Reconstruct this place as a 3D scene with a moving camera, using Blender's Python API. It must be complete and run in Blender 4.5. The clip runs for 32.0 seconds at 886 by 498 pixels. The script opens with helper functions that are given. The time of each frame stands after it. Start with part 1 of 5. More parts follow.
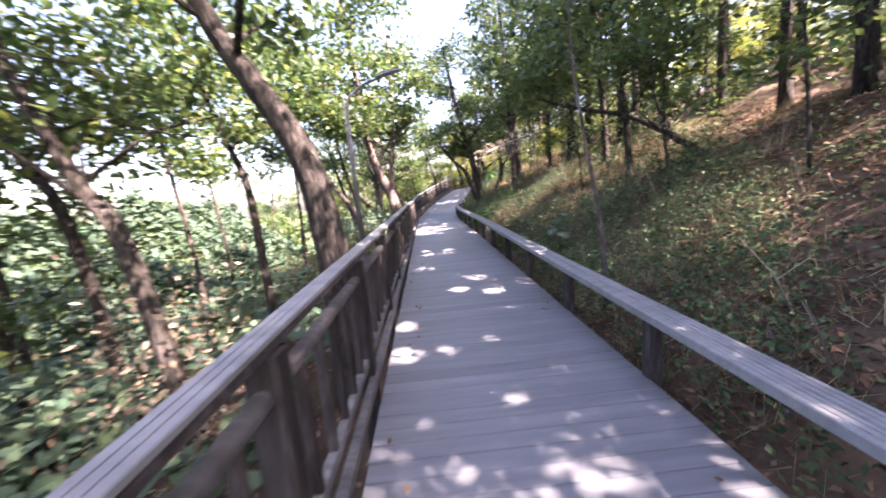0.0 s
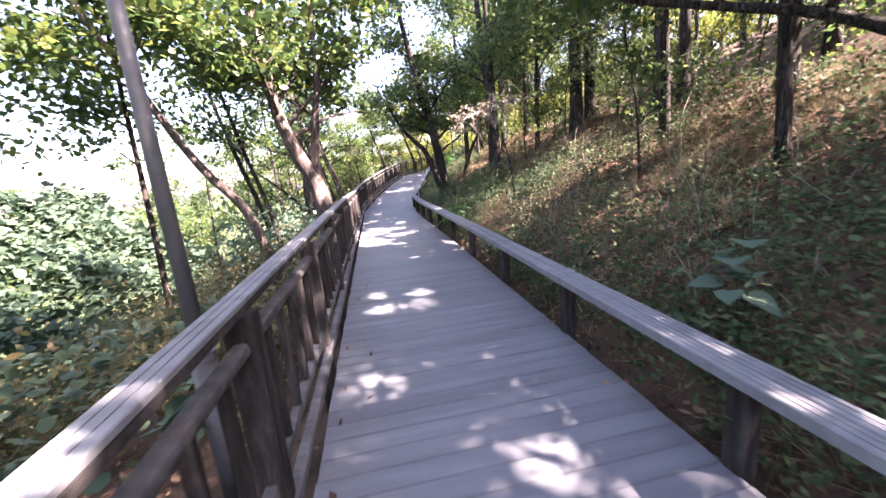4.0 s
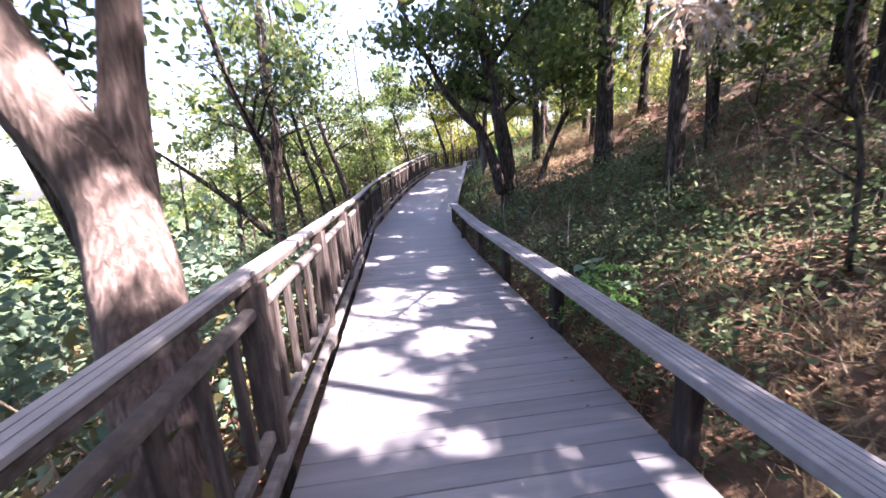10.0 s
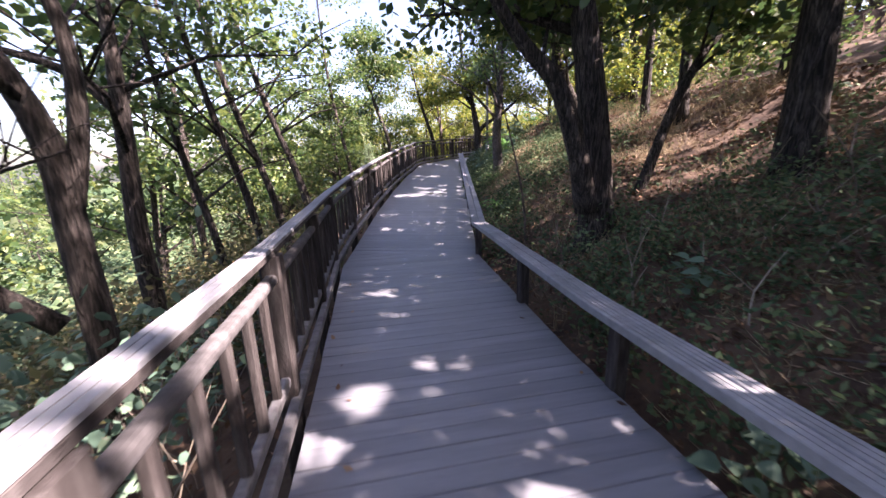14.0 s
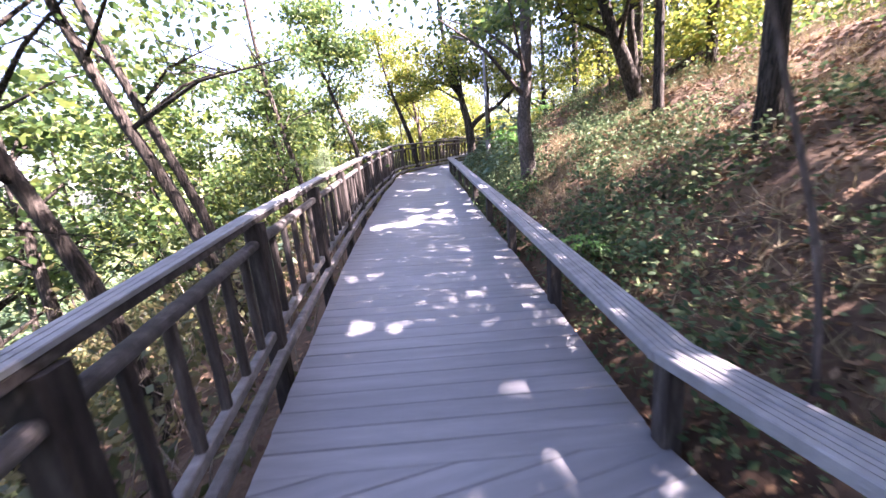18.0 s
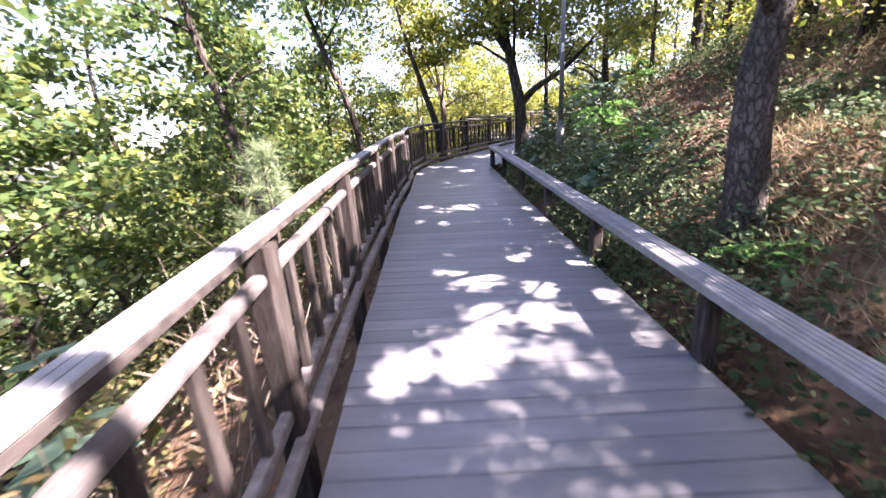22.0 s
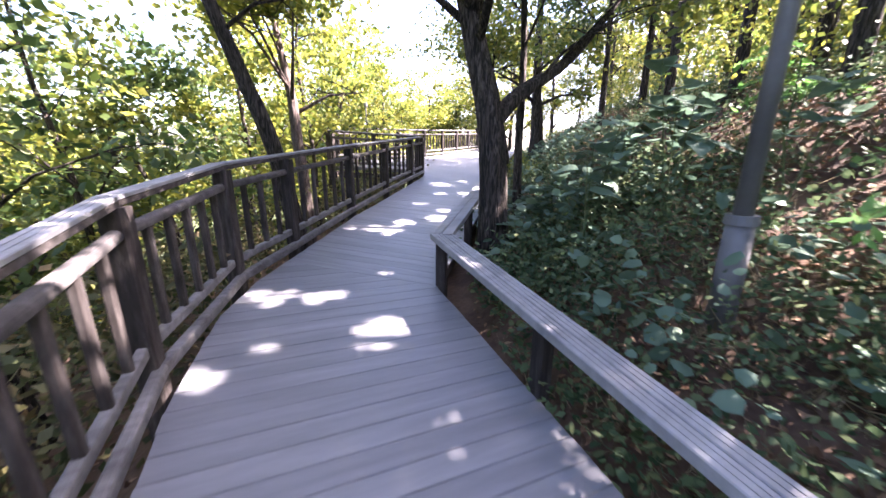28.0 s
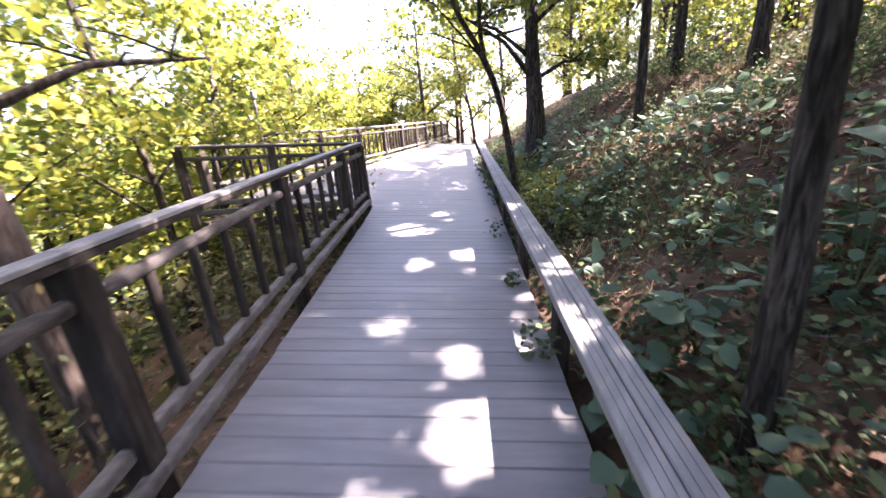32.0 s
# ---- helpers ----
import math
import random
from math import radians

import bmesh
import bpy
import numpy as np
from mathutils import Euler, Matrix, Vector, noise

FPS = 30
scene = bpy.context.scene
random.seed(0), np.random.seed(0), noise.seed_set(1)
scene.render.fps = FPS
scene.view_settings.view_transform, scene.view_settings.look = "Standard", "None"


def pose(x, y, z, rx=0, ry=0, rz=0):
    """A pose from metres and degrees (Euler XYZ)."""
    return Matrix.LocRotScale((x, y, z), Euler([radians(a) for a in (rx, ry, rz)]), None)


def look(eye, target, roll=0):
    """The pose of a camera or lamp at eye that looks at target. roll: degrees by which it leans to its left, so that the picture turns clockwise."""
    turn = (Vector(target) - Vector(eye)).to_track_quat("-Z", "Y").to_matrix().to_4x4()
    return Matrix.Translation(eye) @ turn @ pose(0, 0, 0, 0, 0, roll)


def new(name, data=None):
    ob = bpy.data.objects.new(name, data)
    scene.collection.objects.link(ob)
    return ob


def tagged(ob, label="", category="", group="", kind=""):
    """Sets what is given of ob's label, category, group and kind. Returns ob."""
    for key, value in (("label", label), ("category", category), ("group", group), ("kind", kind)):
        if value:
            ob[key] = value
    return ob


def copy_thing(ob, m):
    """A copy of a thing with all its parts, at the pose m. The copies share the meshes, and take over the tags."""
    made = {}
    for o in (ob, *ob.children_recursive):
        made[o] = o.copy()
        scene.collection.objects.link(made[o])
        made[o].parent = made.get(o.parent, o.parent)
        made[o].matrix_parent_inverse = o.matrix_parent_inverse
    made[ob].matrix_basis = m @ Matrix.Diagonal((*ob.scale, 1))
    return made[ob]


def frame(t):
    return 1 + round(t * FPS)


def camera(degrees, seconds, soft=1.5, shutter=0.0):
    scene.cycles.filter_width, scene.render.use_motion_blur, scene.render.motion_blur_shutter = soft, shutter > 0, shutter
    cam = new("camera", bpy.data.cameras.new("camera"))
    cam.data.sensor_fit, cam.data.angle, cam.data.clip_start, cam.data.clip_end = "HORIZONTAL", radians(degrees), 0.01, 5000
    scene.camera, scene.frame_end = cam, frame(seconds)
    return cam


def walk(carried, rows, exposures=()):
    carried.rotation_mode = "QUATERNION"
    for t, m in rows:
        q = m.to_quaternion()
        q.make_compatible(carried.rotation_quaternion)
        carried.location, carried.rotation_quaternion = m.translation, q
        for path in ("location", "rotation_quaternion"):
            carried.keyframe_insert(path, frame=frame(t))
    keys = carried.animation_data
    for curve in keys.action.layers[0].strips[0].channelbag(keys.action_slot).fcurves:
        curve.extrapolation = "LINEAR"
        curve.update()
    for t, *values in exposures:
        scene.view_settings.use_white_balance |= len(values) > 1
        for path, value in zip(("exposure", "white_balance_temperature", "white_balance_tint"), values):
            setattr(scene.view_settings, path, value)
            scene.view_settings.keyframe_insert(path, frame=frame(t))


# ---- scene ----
cam = camera(102.4, 32.0, soft=1.5, shutter=0.5)
PATH = [
    (0, (0.001, 0.0, 1.601), (0.07, 1.975, 1.296), -5.2),
    (0.5, (0.085, 0.552, 1.612), (0.381, 2.506, 1.303), -4.4),
    (1, (0.137, 1.094, 1.617), (0.157, 3.068, 1.298), -4.9),
    (1.5, (0.176, 1.683, 1.621), (0.39, 3.634, 1.238), -3.5),
    (2, (0.201, 2.231, 1.633), (0.376, 4.211, 1.415), -6.8),
    (2.5, (0.2, 2.797, 1.653), (0.475, 4.748, 1.31), -4.6),
    (3, (0.148, 3.376, 1.663), (0.425, 5.331, 1.347), -6.4),
    (3.5, (0.094, 3.978, 1.662), (0.337, 5.921, 1.252), -4.8),
    (4, (-0.001, 4.545, 1.683), (0.34, 6.473, 1.273), -5.1),
    (4.5, (0.017, 5.064, 1.671), (0.25, 7.022, 1.34), -8.9),
    (6.5, (0.081, 7.063, 1.739), (0.222, 9.033, 1.425), -9.1),
    (7, (0.13, 7.625, 1.742), (0.27, 9.605, 1.498), -9.0),
    (7.5, (0.168, 8.195, 1.776), (0.323, 10.178, 1.57), -6.3),
    (8, (0.182, 8.726, 1.793), (0.459, 10.691, 1.542), -6.1),
    (8.5, (0.195, 9.272, 1.823), (0.32, 11.248, 1.547), -6.5),
    (9, (0.154, 9.793, 1.812), (0.411, 11.748, 1.473), -5.2),
    (9.5, (0.157, 10.289, 1.798), (0.328, 12.259, 1.5), -5.1),
    (10, (0.155, 10.788, 1.815), (0.39, 12.727, 1.387), -2.9),
    (10.5, (0.115, 11.276, 1.824), (0.428, 13.185, 1.314), -5.1),
    (11, (0.144, 11.829, 1.835), (0.296, 13.749, 1.294), -2.8),
    (11.5, (0.093, 12.326, 1.831), (0.343, 14.249, 1.344), -2.6),
    (12, (0.053, 12.909, 1.787), (0.282, 14.858, 1.402), -6.8),
    (12.5, (0.003, 13.521, 1.822), (0.306, 15.446, 1.374), -2.6),
    (13, (-0.015, 14.072, 1.842), (0.374, 15.982, 1.392), -3.0),
    (13.5, (0.024, 14.683, 1.856), (0.294, 16.614, 1.413), -4.5),
    (14, (0.021, 15.222, 1.848), (0.391, 17.131, 1.382), -1.7),
    (14.5, (-0.004, 15.719, 1.886), (0.369, 17.646, 1.499), -3.1),
    (16.5, (0.192, 17.946, 1.868), (0.521, 19.862, 1.397), -5.1),
    (17, (0.249, 18.437, 1.843), (0.612, 20.374, 1.502), -6.1),
    (17.5, (0.243, 19.014, 1.854), (0.707, 20.917, 1.449), -3.2),
    (18, (0.254, 19.614, 1.852), (0.761, 21.5, 1.423), -5.0),
    (18.5, (0.281, 20.207, 1.901), (0.706, 22.117, 1.485), -3.2),
    (19, (0.273, 20.763, 1.934), (0.638, 22.702, 1.605), -7.0),
    (19.5, (0.365, 21.374, 1.983), (0.554, 23.325, 1.583), -5.6),
    (20, (0.395, 21.891, 2.046), (0.639, 23.814, 1.555), -2.4),
    (20.5, (0.458, 22.448, 2.089), (1.045, 24.314, 1.67), -3.7),
    (21, (0.496, 22.993, 2.187), (0.756, 24.929, 1.756), -1.4),
    (21.5, (0.585, 23.528, 2.246), (1.059, 25.389, 1.69), -5.4),
    (22, (0.712, 24.083, 2.332), (1.172, 25.953, 1.791), -3.6),
    (22.5, (0.85, 24.656, 2.391), (1.539, 26.442, 1.813), -0.6),
    (23, (1.035, 25.249, 2.446), (1.758, 27.042, 1.93), -3.2),
    (23.5, (1.137, 25.836, 2.501), (1.903, 27.599, 1.949), 2.1),
    (24, (1.243, 26.362, 2.523), (2.032, 28.131, 2.025), -0.8),
    (24.5, (1.397, 26.934, 2.576), (2.165, 28.693, 2.013), 3.2),
    (25, (1.504, 27.479, 2.66), (2.374, 29.191, 2.101), 0.5),
    (25.5, (1.638, 28.01, 2.735), (2.439, 29.772, 2.232), -1.6),
    (26, (1.795, 28.589, 2.811), (2.59, 30.363, 2.341), -0.3),
    (26.5, (2.008, 29.187, 2.86), (3.033, 30.863, 2.485), -1.6),
    (28.5, (2.792, 31.356, 3.174), (3.971, 32.873, 2.618), -0.5),
    (29, (3.066, 31.944, 3.182), (4.255, 33.454, 2.629), -3.8),
    (29.5, (3.324, 32.537, 3.307), (4.558, 34.013, 2.759), -0.2),
    (30, (3.652, 33.001, 3.271), (4.996, 34.407, 2.805), -3.5),
    (30.5, (3.987, 33.459, 3.342), (5.278, 34.874, 2.766), -2.4),
    (31, (4.3, 33.91, 3.395), (5.685, 35.222, 2.792), -4.5),
    (31.5, (4.671, 34.35, 3.479), (5.973, 35.764, 2.923), -3.9),
    (32, (5.021, 34.775, 3.545), (6.385, 36.118, 2.967), -4.5),
]
EXPOSURE = [(0, 3.5, 6900, 35), (2, 3.58, 6900, 35), (4, 3.58, 6800, 36), (7, 3.34, 6700, 37), (9, 3.44, 6550, 37), (11, 3.06, 6600, 38), (13, 2.52, 6550, 35), (15, 2.99, 6600, 36), (16.5, 3.16, 6650, 37), (18, 3.74, 6500, 38), (19.5, 3.36, 6350, 34), (22, 3.34, 6650, 34), (25, 3.7, 6350, 33), (27, 3.61, 6450, 33), (29, 3.82, 6400, 32), (30.2, 3.98, 6700, 35), (31.2, 3.92, 6750, 35), (32, 3.74, 6850, 34)]
walk(cam, [(t, look(eye, target, roll)) for t, eye, target, roll in PATH], EXPOSURE)

# ---- light ----
SUN_DIR = Vector((0.89, -0.45, 1.06)).normalized()      # towards the sun
world = bpy.data.worlds.new("world")
scene.world = world
world.use_nodes = True
wn = world.node_tree.nodes
sky = wn.new("ShaderNodeTexSky")
sky.sky_type, sky.sun_disc = "NISHITA", False
sky.sun_elevation = math.asin(SUN_DIR.z)
sky.sun_rotation = math.atan2(SUN_DIR.x, SUN_DIR.y)
sky.dust_density = 2.5
wn["Background"].inputs["Strength"].default_value = 0.09
world.node_tree.links.new(sky.outputs[0], wn["Background"].inputs["Color"])
sun = new("sun", bpy.data.lights.new("sun", "SUN"))
sun.data.energy, sun.data.angle, sun.data.color = 6.0, radians(0.55), (1.0, 0.93, 0.82)
sun.matrix_world = SUN_DIR.to_track_quat("Z", "Y").to_matrix().to_4x4()

# ---- materials ----
def material(name, colours, scale=8.0, rough=0.8, bump=0.3, stretch=(1, 1, 1), translucent=0.0, island=False,
             per_object=0.0, stain=0.35, coords="Object", fine=6.0, spec=0.3):
    """Procedural surface: two scales of noise over a colour ramp, with bump, stains and optional leaf translucency."""
    m = bpy.data.materials.new(name)
    m.use_nodes = True
    n, l = m.node_tree.nodes, m.node_tree.links
    bsdf = n["Principled BSDF"]
    tex = n.new("ShaderNodeTexCoord")
    mp = n.new("ShaderNodeMapping")
    mp.inputs["Scale"].default_value = stretch
    l.new(tex.outputs[coords], mp.inputs["Vector"])
    ramp = n.new("ShaderNodeValToRGB")
    e = ramp.color_ramp.elements
    while len(e) < len(colours):
        e.new(0.5)
    for k, c in enumerate(colours):
        e[k].position = k / max(1, len(colours) - 1)
        e[k].color = (*c, 1)
    noise_a = n.new("ShaderNodeTexNoise")
    noise_a.inputs["Scale"].default_value = scale
    noise_a.inputs["Detail"].default_value = 6
    l.new(mp.outputs[0], noise_a.inputs["Vector"])
    noise_b = n.new("ShaderNodeTexNoise")
    noise_b.inputs["Scale"].default_value = scale * fine
    noise_b.inputs["Detail"].default_value = 4
    l.new(mp.outputs[0], noise_b.inputs["Vector"])
    if island:
        geo = n.new("ShaderNodeNewGeometry")
        l.new(geo.outputs["Random Per Island"], ramp.inputs[0])
    else:
        mix = n.new("ShaderNodeMath")
        mix.operation = "MULTIPLY_ADD"
        mix.inputs[1].default_value = 1.5
        mix.inputs[2].default_value = -0.25
        l.new(noise_a.outputs["Fac"], mix.inputs[0])
        add = n.new("ShaderNodeMath")
        add.operation = "MULTIPLY_ADD"
        add.inputs[1].default_value = 0.5
        l.new(noise_b.outputs["Fac"], add.inputs[0])
        sub = n.new("ShaderNodeMath")
        sub.operation = "SUBTRACT"
        l.new(mix.outputs[0], add.inputs[2])
        l.new(add.outputs[0], sub.inputs[0])
        sub.inputs[1].default_value = 0.25
        last = sub
        if per_object:
            info = n.new("ShaderNodeObjectInfo")
            po = n.new("ShaderNodeMath")
            po.operation = "MULTIPLY_ADD"
            po.inputs[1].default_value = per_object
            l.new(info.outputs["Random"], po.inputs[0])
            l.new(sub.outputs[0], po.inputs[2])
            off = n.new("ShaderNodeMath")
            off.operation = "SUBTRACT"
            off.inputs[1].default_value = per_object / 2
            l.new(po.outputs[0], off.inputs[0])
            last = off
            wide = n.new("ShaderNodeVectorMath")
            wide.operation = "SCALE"
            wide.inputs[0].default_value = (31, 17, 23)
            l.new(info.outputs["Random"], wide.inputs["Scale"])
            l.new(wide.outputs[0], mp.inputs["Location"])
        l.new(last.outputs[0], ramp.inputs[0])
    colour = ramp.outputs["Color"]
    if stain:
        noise_c = n.new("ShaderNodeTexNoise")
        noise_c.inputs["Scale"].default_value = scale * 0.22
        noise_c.inputs["Detail"].default_value = 5
        l.new(mp.outputs[0], noise_c.inputs["Vector"])
        hsv = n.new("ShaderNodeHueSaturation")
        mr = n.new("ShaderNodeMapRange")
        mr.inputs["From Min"].default_value, mr.inputs["From Max"].default_value = 0.3, 0.7
        mr.inputs["To Min"].default_value, mr.inputs["To Max"].default_value = 1 - stain, 1 + stain
        l.new(noise_c.outputs["Fac"], mr.inputs["Value"])
        l.new(mr.outputs[0], hsv.inputs["Value"])
        l.new(colour, hsv.inputs["Color"])
        colour = hsv.outputs[0]
    l.new(colour, bsdf.inputs["Base Color"])
    bsdf.inputs["Roughness"].default_value = rough
    bsdf.inputs["Specular IOR Level"].default_value = spec
    if bump:
        b = n.new("ShaderNodeBump")
        b.inputs["Strength"].default_value = bump
        b.inputs["Distance"].default_value = 0.02
        l.new(noise_b.outputs["Fac"], b.inputs["Height"])
        l.new(b.outputs[0], bsdf.inputs["Normal"])
    if translucent:
        tr = n.new("ShaderNodeBsdfTranslucent")
        l.new(colour, tr.inputs["Color"])
        mixs = n.new("ShaderNodeMixShader")
        mixs.inputs[0].default_value = translucent
        l.new(bsdf.outputs[0], mixs.inputs[1])
        l.new(tr.outputs[0], mixs.inputs[2])
        l.new(mixs.outputs[0], n["Material Output"].inputs["Surface"])
    return m


M_PLANK = material("grey_deck_plank", [(0.119, 0.123, 0.136), (0.151, 0.155, 0.169), (0.185, 0.189, 0.204)], 2.2, 0.48, 0.12, (0.7, 7, 7), per_object=0.1, stain=0.16, spec=0.5)
M_CAP = material("weathered_cap_board", [(0.155, 0.158, 0.168), (0.204, 0.207, 0.218), (0.258, 0.261, 0.273)], 2.5, 0.66, 0.2, (1.0, 5, 5), per_object=0.12, stain=0.15)
M_FOOT = material("worn_grey_foot_rail", [(0.06, 0.056, 0.056), (0.115, 0.11, 0.112), (0.18, 0.175, 0.178)], 3.0, 0.7, 0.3, (1.2, 7, 7), per_object=0.25)
M_RAIL = material("dark_stained_timber", [(0.02, 0.017, 0.016), (0.043, 0.037, 0.035), (0.097, 0.087, 0.083)], 3.5, 0.75, 0.35, (8, 8, 1.2), per_object=0.3, spec=0.08)
# dark timber for the cap's lower half, its sides' shade put into the colour
M_CAP_SIDE = material("shaded_cap_side", [(0.028, 0.024, 0.023), (0.06, 0.053, 0.051), (0.12, 0.109, 0.105)], 3.5, 0.75, 0.35, (1.2, 8, 8), per_object=0.3, spec=0.08)
M_HAND = material("worn_grey_handrail", [(0.045, 0.042, 0.042), (0.088, 0.082, 0.082), (0.15, 0.143, 0.143)], 3.0, 0.7, 0.3, (1.2, 7, 7), per_object=0.25, spec=0.15)
M_JOIST = material("dark_joist_timber", [(0.02, 0.016, 0.013), (0.045, 0.037, 0.033)], 4, 0.85, 0.3)
M_STEEL = material("painted_steel_pole", [(0.085, 0.086, 0.09), (0.135, 0.137, 0.142)], 5, 0.5, 0.05, spec=0.4)
M_LAMP = material("grey_lamp_housing", [(0.1, 0.1, 0.11), (0.17, 0.17, 0.18)], 6, 0.4, 0.05, spec=0.5)
M_GROUND = material("leaf_litter_soil", [(0.02, 0.013, 0.01), (0.058, 0.035, 0.024), (0.11, 0.071, 0.046), (0.07, 0.046, 0.03)], 2.2, 0.95, 0.8, fine=9)
M_MEADOW = material("valley_grass", [(0.03, 0.048, 0.016), (0.055, 0.073, 0.024), (0.1, 0.105, 0.04)], 0.35, 0.95, 0.6, fine=9)
def bark_material(name, colours, scale=9.0, depth=0.03, cleft_range=(0.35, 1.95)):
    """Furrowed bark: long vertical ridges with pale crests and dark clefts, broken up by finer noise."""
    m = material(name, colours, 7, 0.95, 0, (3, 3, 0.5), fine=4, stain=0.45)
    n, l = m.node_tree.nodes, m.node_tree.links
    bsdf = n["Principled BSDF"]
    tex = n.new("ShaderNodeTexCoord")
    mp = n.new("ShaderNodeMapping")
    mp.inputs["Scale"].default_value = (1, 1, 0.13)
    l.new(tex.outputs["Object"], mp.inputs["Vector"])
    ridge = n.new("ShaderNodeTexNoise")
    ridge.inputs["Scale"].default_value = scale
    ridge.inputs["Detail"].default_value = 5
    ridge.inputs["Distortion"].default_value = 1.1
    l.new(mp.outputs[0], ridge.inputs["Vector"])
    cleft = n.new("ShaderNodeMapRange")
    cleft.inputs["From Min"].default_value, cleft.inputs["From Max"].default_value = 0.43, 0.6
    cleft.inputs["To Min"].default_value, cleft.inputs["To Max"].default_value = cleft_range
    l.new(ridge.outputs["Fac"], cleft.inputs["Value"])
    hsv = n.new("ShaderNodeHueSaturation")
    old = bsdf.inputs["Base Color"].links[0].from_socket
    l.new(old, hsv.inputs["Color"])
    l.new(cleft.outputs[0], hsv.inputs["Value"])
    l.new(hsv.outputs[0], bsdf.inputs["Base Color"])
    b = n.new("ShaderNodeBump")
    b.inputs["Strength"].default_value = 1.0
    b.inputs["Distance"].default_value = depth
    l.new(ridge.outputs["Fac"], b.inputs["Height"])
    l.new(b.outputs[0], bsdf.inputs["Normal"])
    return m


M_BARK = bark_material("dark_oak_bark", [(0.016, 0.013, 0.011), (0.033, 0.027, 0.023), (0.078, 0.067, 0.06)], 38, 0.045, (0.42, 2.0))
M_BARK2 = bark_material("reddish_bark", [(0.045, 0.035, 0.031), (0.088, 0.069, 0.062), (0.18, 0.146, 0.132)], 30, 0.02, (0.7, 1.35))
def plated_bark(name, colours):
    """Bark of flat, overlapping plates parted by dark cracks."""
    m = material(name, colours, 9, 0.9, 0, (2, 2, 0.8), fine=5, stain=0.4)
    n, l = m.node_tree.nodes, m.node_tree.links
    bsdf = n["Principled BSDF"]
    tex = n.new("ShaderNodeTexCoord")
    mp = n.new("ShaderNodeMapping")
    mp.inputs["Scale"].default_value = (1, 1, 0.42)
    l.new(tex.outputs["Object"], mp.inputs["Vector"])
    cells = n.new("ShaderNodeTexVoronoi")
    cells.feature = "DISTANCE_TO_EDGE"
    cells.inputs["Scale"].default_value = 24
    wob = n.new("ShaderNodeTexNoise")
    wob.inputs["Scale"].default_value = 22
    bend = n.new("ShaderNodeMix")
    bend.data_type = "VECTOR"
    bend.inputs["Factor"].default_value = 0.07
    l.new(mp.outputs[0], wob.inputs["Vector"])
    l.new(mp.outputs[0], bend.inputs[4])
    l.new(wob.outputs["Color"], bend.inputs[5])
    l.new(bend.outputs[1], cells.inputs["Vector"])
    crack = n.new("ShaderNodeMapRange")
    crack.inputs["From Max"].default_value = 0.16
    crack.inputs["To Min"].default_value, crack.inputs["To Max"].default_value = 0.5, 1.1
    l.new(cells.outputs["Distance"], crack.inputs["Value"])
    hsv = n.new("ShaderNodeHueSaturation")
    l.new(bsdf.inputs["Base Color"].links[0].from_socket, hsv.inputs["Color"])
    l.new(crack.outputs[0], hsv.inputs["Value"])
    l.new(hsv.outputs[0], bsdf.inputs["Base Color"])
    b = n.new("ShaderNodeBump")
    b.inputs["Distance"].default_value = 0.03
    l.new(crack.outputs[0], b.inputs["Height"])
    l.new(b.outputs[0], bsdf.inputs["Normal"])
    return m


M_PLATES = plated_bark("flaking_plated_bark", [(0.05, 0.041, 0.038), (0.095, 0.08, 0.075), (0.16, 0.135, 0.125)])
M_LEAF = material("green_leaves", [(0.035, 0.07, 0.026), (0.055, 0.105, 0.034), (0.08, 0.135, 0.04), (0.115, 0.162, 0.044), (0.165, 0.195, 0.052)], 3, 0.42, 0, translucent=0.47, island=True, stain=0.2, spec=0.45)
M_LEAFY = material("yellowing_leaves", [(0.06, 0.105, 0.025), (0.12, 0.165, 0.03), (0.19, 0.22, 0.04), (0.28, 0.275, 0.045), (0.23, 0.25, 0.05)], 3, 0.45, 0, translucent=0.48, island=True, stain=0.2, spec=0.4)
M_HERB = material("undergrowth_leaves", [(0.035, 0.064, 0.032), (0.055, 0.095, 0.047), (0.088, 0.132, 0.063), (0.15, 0.182, 0.086)], 3, 0.65, 0, translucent=0.3, island=True, stain=0.25, spec=0.15)
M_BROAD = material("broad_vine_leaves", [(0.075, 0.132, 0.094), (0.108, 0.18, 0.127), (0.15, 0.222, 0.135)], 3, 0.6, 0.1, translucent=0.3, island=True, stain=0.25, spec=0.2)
M_LITTER = material("dry_fallen_leaves", [(0.05, 0.026, 0.016), (0.105, 0.055, 0.031), (0.19, 0.108, 0.06), (0.31, 0.21, 0.13)], 3, 0.8, 0, translucent=0.1, island=True, stain=0.3)
M_PALE = material("pale_dry_leaves", [(0.15, 0.11, 0.07), (0.26, 0.2, 0.14), (0.36, 0.31, 0.24)], 3, 0.7, 0, translucent=0.25, island=True, stain=0.2)
M_GRASS = material("dry_grass", [(0.11, 0.095, 0.05), (0.22, 0.175, 0.1), (0.4, 0.33, 0.21)], 3, 0.8, 0, translucent=0.25, island=True, stain=0.3)
M_SCRUB = material("olive_scrub_leaves", [(0.035, 0.045, 0.02), (0.06, 0.075, 0.03), (0.1, 0.095, 0.042), (0.14, 0.135, 0.055), (0.16, 0.11, 0.06)], 3, 0.55, 0, translucent=0.35, island=True, stain=0.25, spec=0.25)
# the broad vine leaves in darker greens, with the valley side's shade in their colour
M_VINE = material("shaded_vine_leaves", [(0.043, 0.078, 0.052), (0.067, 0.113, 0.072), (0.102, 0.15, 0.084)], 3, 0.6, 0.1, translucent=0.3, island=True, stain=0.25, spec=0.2)
